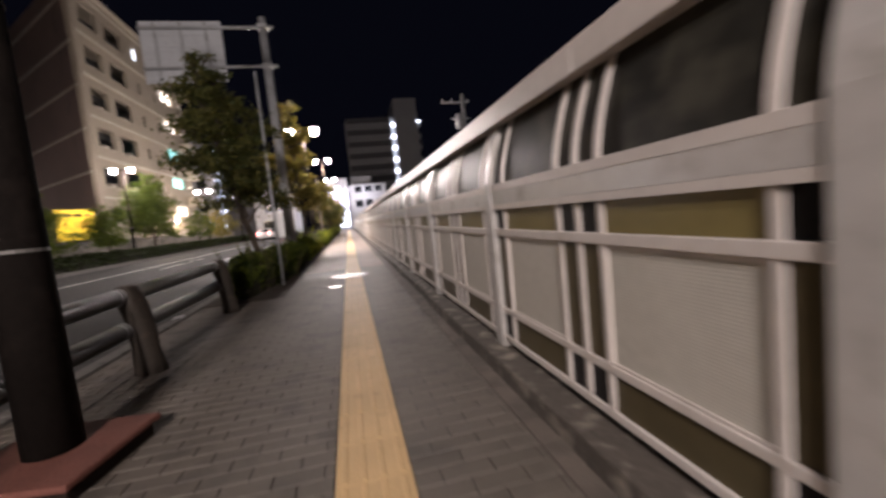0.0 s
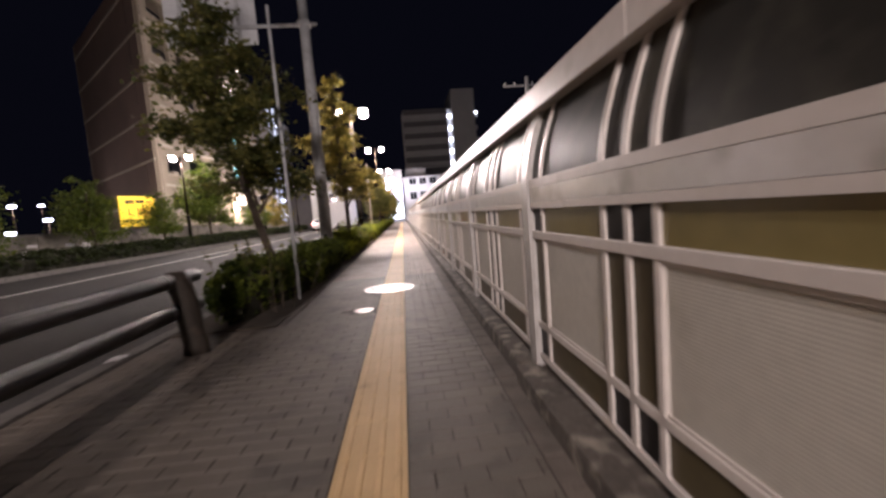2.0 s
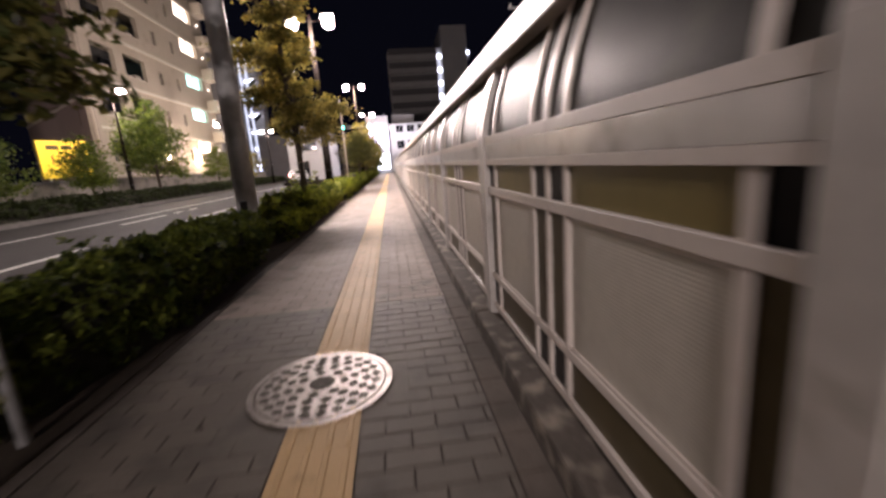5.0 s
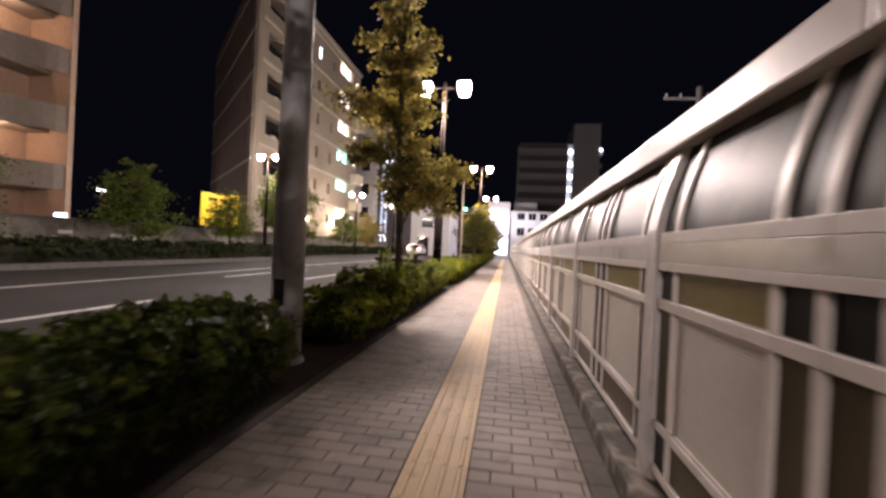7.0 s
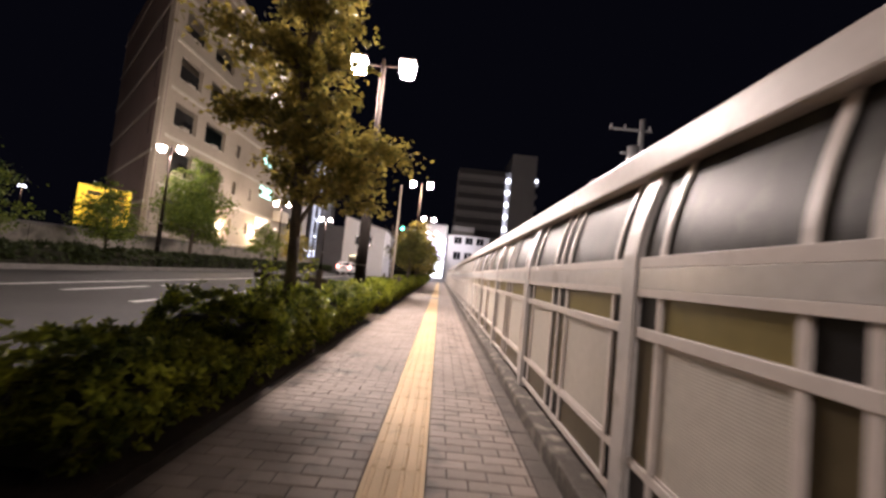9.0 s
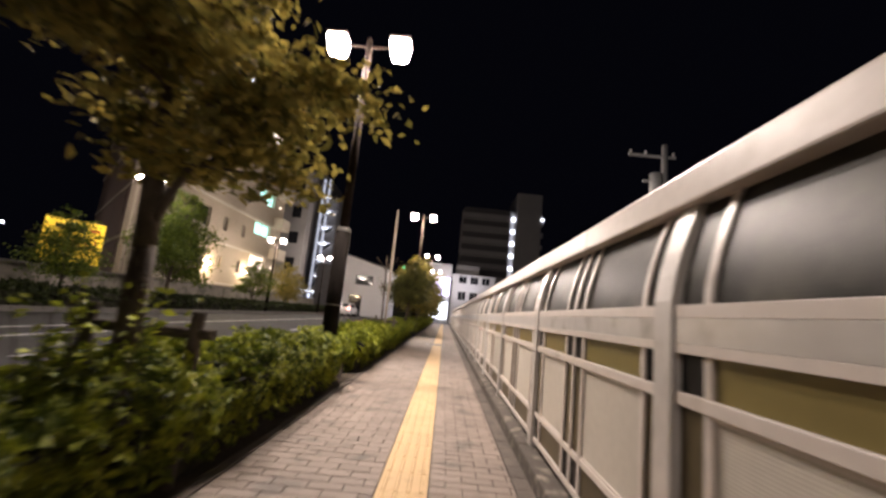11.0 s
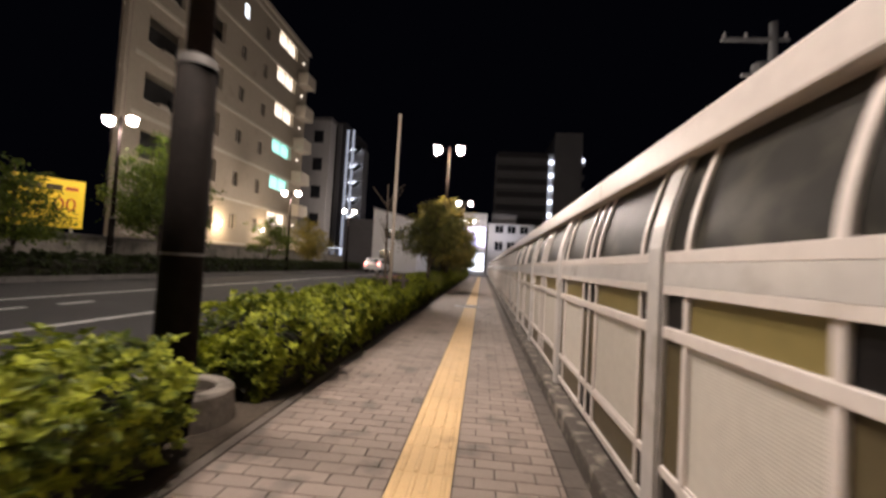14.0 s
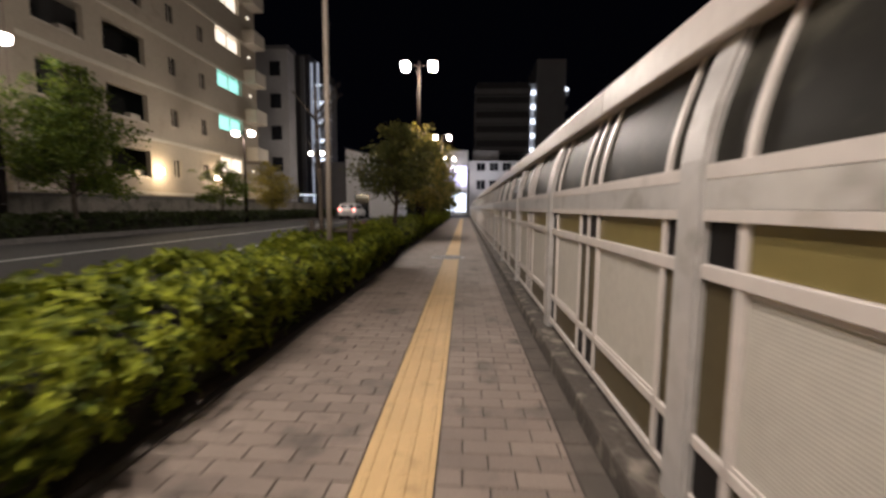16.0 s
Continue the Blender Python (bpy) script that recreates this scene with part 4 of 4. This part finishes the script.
for h in holes:
    if h[1] - h[0] > 1.5:
        part("balcony_rail", box(B(), FX_A - 0.12, FX_A - 0.06, h[0], h[1], h[2], h[2] + 0.10), M_APT_BAND, apt)
        part("sliding_door", box(B(), FX_A - 1.7, FX_A - 1.66, h[0] + 0.3, h[1] - 0.6, h[2] - 0.6, h[3] - 0.1), M_GLASSDARK, apt, "dark glazed balcony door")
        part("cooling_unit", box(B(), FX_A - 0.75, FX_A - 0.4, h[1] - 0.75, h[1] - 0.05, h[2] - 0.2, h[2] + 0.45, 0.02), M_APT_BAND, apt)
    else:
        w = part("window", box(B(), FX_A - 0.16, FX_A - 0.12, h[0], h[1], h[2], h[3]), M_GLASSDARK, apt, "small dark window")
        part("frame", box(B(), FX_A - 0.11, FX_A - 0.06, (h[0] + h[1]) / 2 - 0.02, (h[0] + h[1]) / 2 + 0.02, h[2], h[3]), M_APT_BAND, w)
part("stair_core", box(B(), -18.6, -18.5, 47.7, 51.5, 0, 19.3), M_APT, apt)
for i, h in enumerate(lit):
    part("stair_light", box(B(), FX_A - 0.36, FX_A - 0.29, h[0] + 0.02, h[1] - 0.02, h[2] - 0.1, h[3]), M_TEALROOM if i in (2, 3) else M_WARMROOM, apt, "lit stair landing")
    part("mullion", box(B(), FX_A - 0.2, FX_A - 0.15, 49.57, 49.63, h[2], h[3]), M_APT_BAND, apt)
    part("landing_parapet", box(B(), FX_A - 0.2, FX_A - 0.1, h[0], h[1], h[2], h[2] + 0.08), M_APT_BAND, apt)
part("lit_window", box(B(), FX_A - 0.15, FX_A - 0.11, 43.22, 43.78, slabs[6] + 1.0, slabs[6] + 2.0), M_COLDROOM, apt, "small lit window")
for z in slabs[1:-1]:
    part("corner_balcony", box(B(), FX_A + 0.002, FX_A + 0.95, 51.5, 53.2, z - 0.1, z + 0.95, 0.05), M_APT_BAND, apt, "projecting pale corner balcony")
    part("balcony_lamp", tube(B(), (FX_A + 0.02, 52.3, z + 2.1), (FX_A + 0.12, 52.3, z + 2.1), 0.10, 0.10, 10), M_WARMROOM, apt)
for y in (41.9, 47.2):
    part("wall_lamp", tube(B(), (FX_A + 0.02, y, 3.1), (FX_A + 0.22, y, 3.1), 0.14, 0.14, 12), M_LANTERN, apt, "glowing wall lamp")
    lamp("wall_lamp_light", (FX_A + 0.55, y, 2.95), 170, (1.0, 0.74, 0.45), 0.12)

# ---- lamps in the yard behind the wall ----
def yard_lamp(at, height, watts, label="small white yard lamp on a thin post"):
    y = thing("yard_lamp", label, "lamp", (at[0], at[1], -0.17), "yard lamps behind the wall")
    part("post", tube(B(), (0, 0, 0), (0, 0, height), 0.05, 0.04, 10), M_POLEUP, y)
    part("head", box(B(), -0.17, 0.17, -0.12, 0.12, height, height + 0.14, 0.03), M_COLDROOM, y, "glowing white lamp head")
    lamp("yard_lamp_light", (at[0], at[1], height - 0.45), watts, (1.0, 0.84, 0.74), 0.15)


yard_lamp((-22.0, 28.3), 3.4, 120)
yard_lamp((-19.0, 26.8), 2.4, 60)
# Added lamp without a known source, set to brighten the brown end wall.
yard_lamp((-28.5, 38.5), 4.2, 80)
yard_lamp((-17.4, 22.6), 1.7, 20)

# ---- tan block with orange-lit balconies ----
tan = thing("balcony_block", "taupe apartment block with orange-lit curved balconies", "building", (0, 0, -0.17))
part("core", box(B(), -30, -22.2, 2, 25.0, 0, 16.0), M_ORANGEROOM, tan, "orange-lit recessed wall")
part("end_fin", box(B(), -22.2, -19.9, 24.75, 25.0, 0, 16.0), M_ORANGEROOM, tan)
for k in range(6):
    z = 0.35 + 2.65 * k
    bm = B()
    pts = []
    n = 60
    for i in range(n + 1):
        y = 2.0 + 22.7 * i / n
        pts.append((-20.5 + 0.55 * math.cos((y - 24.7) * 2 * math.pi / 4.6), y))
    low = [bm.verts.new((x, y, z)) for x, y in pts]
    top = [bm.verts.new((x, y, z + 1.15)) for x, y in pts]
    low2 = [bm.verts.new((x - 0.14, y, z)) for x, y in pts]
    top2 = [bm.verts.new((x - 0.14, y, z + 1.15)) for x, y in pts]
    for i in range(n):
        bm.faces.new((low[i], low[i + 1], top[i + 1], top[i]))
        bm.faces.new((low2[i + 1], low2[i], top2[i], top2[i + 1]))
        bm.faces.new((top[i], top[i + 1], top2[i + 1], top2[i]))
    part("parapet", bm, M_ORANGEBLD, tan, "curved taupe balcony parapet")
    part("slab", box(B(), -22.2, -20.9, 2.0, 24.74, z - 0.02, z + 0.16), M_ORANGEBLD, tan)
    for y in (22.6, 18.0, 13.4):
        part("ceiling_lamp", tube(B(), (-21.5, y, z + 2.55), (-21.5, y, z + 2.62), 0.16, 0.16, 12), glow("orange_lamp", (1.0, 0.62, 0.36), 7) if "orange_lamp" not in bpy.data.materials else bpy.data.materials["orange_lamp"], tan, "orange glowing ceiling lamp")
        part("partition", box(B(), -22.2, -20.95, y - 0.9, y - 0.82, z + 0.17, z + 2.0), M_ORANGEBLD, tan)
for z in (3.0, 8.3, 13.5):
    lamp("balcony_lamp_light", (-21.3, 22.8, z + 2.1), 26, (1.0, 0.66, 0.42), 0.2)

# ---- farther buildings ----
slab_b = thing("grey_block", "plain grey rendered block beside the apartments", "building", (0, 0, -0.17))
part("wall", box(B(), -23.5, -16.2, 58, 59.6, 0, 15.6), M_GREYB, slab_b)
part("roof", box(B(), -23.7, -16.1, 57.9, 59.7, 15.6, 15.9), M_DARKB, slab_b)
for k in range(5):
    part("window", box(B(), -17.9, -16.9, 57.94, 57.99, 1.6 + 2.9 * k, 2.9 + 2.9 * k), M_GLASSDARK, slab_b)

tower = thing("stair_tower_block", "dark block with white-lit outside stairs", "building", (0, 0, -0.17))
part("wall", box(B(), -30, -22.4, 80, 92, 0, 23.0), M_DARKB, tower)
part("pilaster", box(B(), -23.6, -23.0, 79.6, 79.99, 0, 22.6), M_GREYB, tower, "pale grey pilaster")
# These columns are no lamps; the light falling on them is given as glow.
for x in (-22.2, -21.3):
    part("glowing_column", box(B(), x, x + 0.38, 79.9, 79.99, 1.6, 21.8), M_STRIP, tower, "tall white column, its lighting given as a glow")
part("canopy", box(B(), -24.0, -18.6, 78.0, 79.89, 2.9, 3.2, 0.03), M_WHITEB, tower, "white entrance canopy")
part("canopy_light", box(B(), -23.6, -19.0, 78.4, 79.4, 2.84, 2.895), M_COLDROOM, tower, "white light under the canopy")
part("stair_core", box(B(), -22.39, -19.7, 81.5, 84, 0, 19.2), M_GREYB, tower)
for k in range(7):
    z = 0.4 + 2.7 * k
    part("landing", box(B(), -22.39, -19.6, 80.0, 81.49, z, z + 0.18), M_WHITEB, tower)
    bm = B()
    vs = [bm.verts.new(p) for p in ((-22.3, 79.95, z + 0.2), (-19.7, 79.95, z + 2.0), (-19.7, 79.95, z + 2.7), (-22.3, 79.95, z + 1.0))]
    bm.faces.new(vs)
    bmesh.ops.solidify(bm, geom=bm.faces[:], thickness=0.08)
    part("stair_side", bm, M_WHITEB, tower, "sloping white stair side")
    part("landing_light", box(B(), -21.9, -20.3, 81.2, 81.45, z + 2.3, z + 2.5), M_COLDROOM, tower, "white landing light")

white = thing("white_gabled_house", "white low building with a sloping roof", "building", (0, 0, -0.17))
bm = B()
front = [(-13.2, 7.7), (-7.7, 6.3), (-7.7, 0.0), (-13.2, 0.0)]
fa = [bm.verts.new((x, 66.0, z)) for x, z in front]
fb = [bm.verts.new((x, 76.0, z)) for x, z in front]
bm.faces.new(fa)
bm.faces.new(fb[::-1])
for i in range(4):
    j = (i + 1) % 4
    bm.faces.new((fa[j], fa[i], fb[i], fb[j]))
bmesh.ops.recalc_face_normals(bm, faces=bm.faces)
part("wall", bm, M_WHITEB, white)
bm = B()
va = [bm.verts.new(p) for p in ((-13.5, 65.6, 7.9), (-7.4, 65.6, 6.35), (-7.4, 76.4, 6.35), (-13.5, 76.4, 7.9))]
bm.faces.new(va)
bmesh.ops.solidify(bm, geom=bm.faces[:], thickness=0.18)
part("roof", bm, M_GREYB, white)
part("window", box(B(), -11.6, -9.4, 65.93, 65.99, 4.0, 5.2), M_GLASSDARK, white)
part("doorway", box(B(), -12.2, -10.6, 65.93, 65.99, 0.0, 2.6), M_GLASSDARK, white)
part("annex", box(B(), -17.0, -13.21, 66.5, 74, 0, 6.3), M_DARKB, white, "dark flat-roofed annex")

shop = thing("corner_shop", "brightly lit white shop front with glowing sign", "building", (0, 0, -0.17))
part("wall", box(B(), -3.2, 0.7, 84.5, 95, 0, 10.0), M_WHITEB, shop)
part("sign", box(B(), -3.0, 0.5, 84.38, 84.49, 4.6, 7.6, 0.03), M_SHOP, shop, "large glowing violet-white sign")
part("shop_window", box(B(), -2.9, 0.4, 84.42, 84.49, 0.6, 3.4), M_COLDROOM, shop, "lit shop window")
part("canopy", box(B(), -3.2, 0.7, 83.4, 84.37, 3.8, 4.1, 0.03), M_WHITEB, shop)
lamp("shop_light", (-1.2, 82.5, 5.5), 90, (0.85, 0.82, 1.0), 0.6)

offices = thing("white_office", "white three-storey building with dark windows", "building", (0, 0, -0.17))
wins = [(2.1 + 2.0 * i, 3.4 + 2.0 * i, 1.2 + 2.9 * j, 2.6 + 2.9 * j) for i in range(3) for j in range(3)]
part("wall", holed_wall(B(), "x", 85.0, 0.3, 0.9, 8.3, 0.0, 8.2, wins), M_WHITEB, offices)
part("side_wall", box(B(), 8.0, 8.3, 85.31, 96, 0, 8.2), M_WHITEB, offices)
part("roof", box(B(), 0.8, 8.4, 84.9, 96, 8.2, 8.5), M_WHITEB, offices)
part("penthouse", box(B(), 1.5, 5.6, 86.5, 92, 8.5, 10.3), M_GREYB, offices)
for h in wins:
    w = part("window", box(B(), h[0], h[1], 85.15, 85.2, h[2], h[3]), M_GLASSDARK, offices)
    part("frame", box(B(), (h[0] + h[1]) / 2 - 0.03, (h[0] + h[1]) / 2 + 0.03, 85.08, 85.14, h[2], h[3]), M_WHITEB, w)
# Added light with no fixture; it brightens the white office front.
lamp("office_fill_light", (4.0, 82.0, 6.5), 110, (0.95, 0.92, 1.0), 0.5)

block = thing("distant_apartments", "distant dark apartment block with lit stair landings", "building", (0, 0, -0.17))
part("wall", box(B(), 2.2, 13.4, 107.3, 122, 0, 26.2), M_GREYB, block, "dull grey gallery side")
part("tower", box(B(), 14.6, 20.4, 107, 120, 0, 31.2), M_GREYB, block, "taller stair tower")
part("recess", box(B(), 13.4, 14.6, 109.0, 120, 0, 27.0), M_WHITEB, block)
for k in range(9):
    z = 1.0 + 2.9 * k
    part("gallery", box(B(), 2.0, 13.39, 106.2, 107.29, z, z + 1.1), M_GREYB, block, "gallery parapet")
    part("gallery_shade", box(B(), 2.4, 13.2, 107.22, 107.29, z + 1.15, z + 2.6), M_DARKB, block)
    part("landing_light", box(B(), 13.5, 14.5, 107.4, 107.5, z + 0.15, z + 1.05), M_COLDROOM, block, "bright stair landing light")
    part("side_balcony", box(B(), 20.41, 21.2, 108, 114, z, z + 1.0), M_GREYB, block)
part("beacon", box(B(), 20.42, 20.9, 106.9, 107.4, 25.0, 25.6), M_COLDROOM, block)

# ---- traffic signals, far car, utility pole ----
def signal(at, arm, label, group="traffic signals"):
    s = thing("traffic_signal", label, "traffic light", at, group)
    part("pole", tube(B(), (arm, 0, 0), (arm, 0, 6.6), 0.11, 0.09, 16), M_GALV, s, smooth=True)
    part("arm", tube(B(), (arm, 0, 6.2), (0, 0, 6.2), 0.05, n=10), M_GALV, s)
    body = part("housing", box(B(), -0.62, 0.62, -0.12, 0.12, 5.98, 6.42, 0.06), M_SIGNALBODY, s)
    part("lens", tube(B(), (-0.38, -0.13, 6.2), (-0.38, -0.16, 6.2), 0.165, n=20), M_GREEN, body, "lit green lens")
    for x in (0.0, 0.38):
        part("lens", tube(B(), (x, -0.13, 6.2), (x, -0.15, 6.2), 0.15, n=20), M_DARKPANEL, body, "unlit lens")
    for x in (-0.38, 0.0, 0.38):
        part("visor", tube(B(), (x, -0.165, 6.36), (x, -0.36, 6.33), 0.03, n=8), M_SIGNALBODY, body)
    return s


signal((-9.0, 75.0, ROAD_Z), -4.2, "horizontal traffic light showing green at the junction")
signal((-4.6, 60.8, ROAD_Z), 2.6, "horizontal traffic light showing green over the near lane")


def hatchback(at, turn):
    c = thing("waiting_car", "white hatchback waiting at the junction with red tail lamps lit", "car")
    prof = [(-1.95, 0.35), (-2.0, 0.75), (-1.9, 1.0), (-1.65, 1.45), (-0.2, 1.52), (0.45, 1.42), (1.1, 0.98), (1.9, 0.85), (2.0, 0.55), (1.95, 0.3)]
    bm = B()
    a = [bm.verts.new((x, -0.83 + (0.10 if z > 1.1 else 0), z)) for x, z in prof]
    b = [bm.verts.new((x, 0.83 - (0.10 if z > 1.1 else 0), z)) for x, z in prof]
    bm.faces.new(a)
    bm.faces.new(b[::-1])
    for i in range(len(prof)):
        j = (i + 1) % len(prof)
        bm.faces.new((a[j], a[i], b[i], b[j]))
    bmesh.ops.recalc_face_normals(bm, faces=bm.faces)
    bmesh.ops.bevel(bm, geom=bm.edges[:], offset=0.05, segments=2, affect="EDGES")
    body = part("body", bm, M_CARPAINT, c, smooth=False)
    bm = B()
    vs = [bm.verts.new(p) for p in ((-1.935, -0.6, 1.05), (-1.935, 0.6, 1.05), (-1.72, 0.55, 1.40), (-1.72, -0.55, 1.40))]
    bm.faces.new(vs)
    bmesh.ops.solidify(bm, geom=bm.faces[:], thickness=0.03)
    part("rear_window", bm, M_GLASSDARK, body)
    for sy in (-1, 1):
        bm = B()
        vs = [bm.verts.new(p) for p in ((-1.5, sy * 0.80, 1.02), (0.85, sy * 0.80, 1.02), (0.35, sy * 0.745, 1.36), (-1.4, sy * 0.745, 1.38))]
        bm.faces.new(vs)
        bmesh.ops.solidify(bm, geom=bm.faces[:], thickness=0.05)
        part("side_window", bm, M_GLASSDARK, body)
        part("tail_lamp", box(B(), -2.02, -1.9, sy * 0.68 - 0.11, sy * 0.68 + 0.11, 0.78, 1.02, 0.02), M_TAIL, body, "lit red tail lamp")
        for x in (-1.25, 1.25):
            w = part("wheel", tube(B(), (x, sy * 0.62, 0.30), (x, sy * 0.84, 0.30), 0.30, n=24), M_TYRE, c)
            part("rim", tube(B(), (x, sy * 0.80, 0.30), (x, sy * 0.85, 0.30), 0.19, n=20), M_CHROME, w)
    c.matrix_basis = Matrix.Translation(at) @ Matrix.Rotation(turn, 4, "Z")
    return c


hatchback((-10.9, 60.0, ROAD_Z), math.pi / 2)

util = thing("utility_pole", "grey concrete utility pole with crossarm and transformer", "utility pole", (9.8, 31.7, -0.17))
part("pole", tube(B(), (0, 0, 0), (0, 0, 10.2), 0.19, 0.13, 18), M_GALV, util, smooth=True)
part("crossarm", box(B(), -1.7, 0.5, -0.05, 0.05, 9.55, 9.65), M_GALV, util)
part("crossarm", box(B(), -1.0, 0.4, -0.05, 0.05, 8.3, 8.4), M_GALV, util)
part("transformer", tube(B(), (-0.42, -0.05, 7.6), (-0.42, -0.05, 8.7), 0.28, n=20), M_GALV, util, "grey cylindrical transformer", smooth=True)
for x in (-1.6, -0.9, 0.4):
    part("insulator", tube(B(), (x, 0, 9.65), (x, 0, 9.85), 0.06, 0.04, 10), M_WHITEB, util)

# ---- tactile paving: one tile after another ----
def tile_mesh():
    bm = B()
    box(bm, -0.149, 0.149, -0.149, 0.149, -0.03, 0.0)
    for i in range(4):
        x = -0.1125 + 0.075 * i
        lo = [bm.verts.new((x + dx, dy, 0.0003)) for dx, dy in ((-0.0135, -0.14), (0.0135, -0.14), (0.0135, 0.14), (-0.0135, 0.14))]
        hi = [bm.verts.new((x + dx, dy, 0.005)) for dx, dy in ((-0.0085, -0.134), (0.0085, -0.134), (0.0085, 0.134), (-0.0085, 0.134))]
        bm.faces.new(hi)
        for j in range(4):
            k = (j + 1) % 4
            bm.faces.new((lo[j], lo[k], hi[k], hi[j]))
    return mesh_of("tile", bm, M_TACTILE)


tactile = thing("tactile_paving", "worn yellow tactile guiding strip with raised bars", "tactile paving", kind="structure")
tile = tile_mesh()
COVERS = ((-0.06, 8.0, 0.345), (-0.08, 27.7, 0.345))
for k in range(-8, 200):
    y = 0.15 + 0.30 * k
    if any((y - cy) ** 2 < (r + 0.02) ** 2 and abs(y - cy) < r - 0.10 for cx, cy, r in COVERS):
        continue
    ob = new("tile", tile)
    ob.parent = tactile
    ob.location = (0, y, 0.0)

# ---- paving bricks: the stretch passed last brick by brick, the rest joined ----
BL, BW, GAP = 0.205, 0.1025, 0.0062


def brick_rows():
    rng = random.Random(5)
    row = 0
    y = -2.2
    while y < 30.0:
        off = (row % 2) * BL / 2
        for x0, x1 in (((-1.055 if y > 6.4 else -2.14), -0.153), (0.153, 0.696)):
            x = x0 - off
            while x < x1 - 0.02:
                a, b = max(x, x0), min(x + BL, x1)
                x += BL
                if b - a < 0.03:
                    continue
                yc, xc = y + BW / 2, (a + b) / 2
                if any((max(a, min(cx, b)) - cx) ** 2 + (max(y, min(cy, y + BW)) - cy) ** 2 < (r - 0.02) ** 2 for cx, cy, r in COVERS + ((-0.30, 6.74, 0.1),)):
                    continue
                yield round(b - a, 3), xc, yc, rng.uniform(-0.0012, 0.0008)
        y += BW
        row += 1


def brick_geometry(length):
    hx, hy, c = length / 2 - GAP / 2, BW / 2 - GAP / 2, 0.0022
    vs = [(sx * hx, sy * hy, -0.03) for sx, sy in ((-1, -1), (1, -1), (1, 1), (-1, 1))]
    vs += [(sx * hx, sy * hy, -0.004) for sx, sy in ((-1, -1), (1, -1), (1, 1), (-1, 1))]
    vs += [(sx * (hx - c), sy * (hy - c), 0.0) for sx, sy in ((-1, -1), (1, -1), (1, 1), (-1, 1))]
    fs = [(8, 9, 10, 11)]
    for r in (0, 4):
        fs += [(r + i, r + (i + 1) % 4, r + 4 + (i + 1) % 4, r + 4 + i) for i in range(4)]
    return np.array(vs), np.array(fs)


paving = thing("brick_paving", "brown-grey paving bricks laid in running bond", "paving", kind="structure")
shared, singles = {}, 0
joined = {"dark_stretch": [[], [], 0], "new": [[], [], 0]}
for length, bx, by, bz in brick_rows():
    v, f = brick_geometry(length)
    if 17.6 < by < 23.2 and singles < 300:
        singles += 1
        if length not in shared:
            shared[length] = quick_mesh("brick", v, f, M_BRICK)
        ob = new("brick", shared[length])
        ob.parent = paving
        ob.location = (bx, by, bz)
    else:
        lot = joined["dark_stretch" if by < 9.2 else "new"]
        lot[0].append(v + np.array([bx, by, bz]))
        lot[1].append(f + lot[2])
        lot[2] += len(v)
for key, surface in (("dark_stretch", M_BRICK_DARK), ("new", M_BRICK)):
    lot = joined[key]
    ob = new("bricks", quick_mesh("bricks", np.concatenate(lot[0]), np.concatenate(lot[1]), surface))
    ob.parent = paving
    tagged(ob, "darker paving bricks of the first stretch" if key == "dark_stretch" else "", kind="stuff")
solo("footway_far_end", box(B(), -1.055, 0.696, 30.1, 62, -0.1, -0.002), M_BRICK, "brown-grey paving farther along the footway", "pavement", kind="structure")


# ---- a scrap of paper on the kerb ----
rng = random.Random(8)
bm = B()
grid = [[bm.verts.new((0.055 * (i - 2) / 2 + rng.uniform(-0.008, 0.008), 0.075 * (j - 2) / 2 + rng.uniform(-0.01, 0.01), 0.004 + rng.uniform(0, 0.022))) for j in range(5)] for i in range(5)]
for i in range(4):
    for j in range(4):
        bm.faces.new((grid[i][j], grid[i + 1][j], grid[i + 1][j + 1], grid[i][j + 1]))
bmesh.ops.solidify(bm, geom=bm.faces[:], thickness=0.002)
solo("paper_scrap", bm, M_WHITEB, "crumpled white paper scrap lying on the kerb", "litter", (-2.22, 5.75, 0.019))
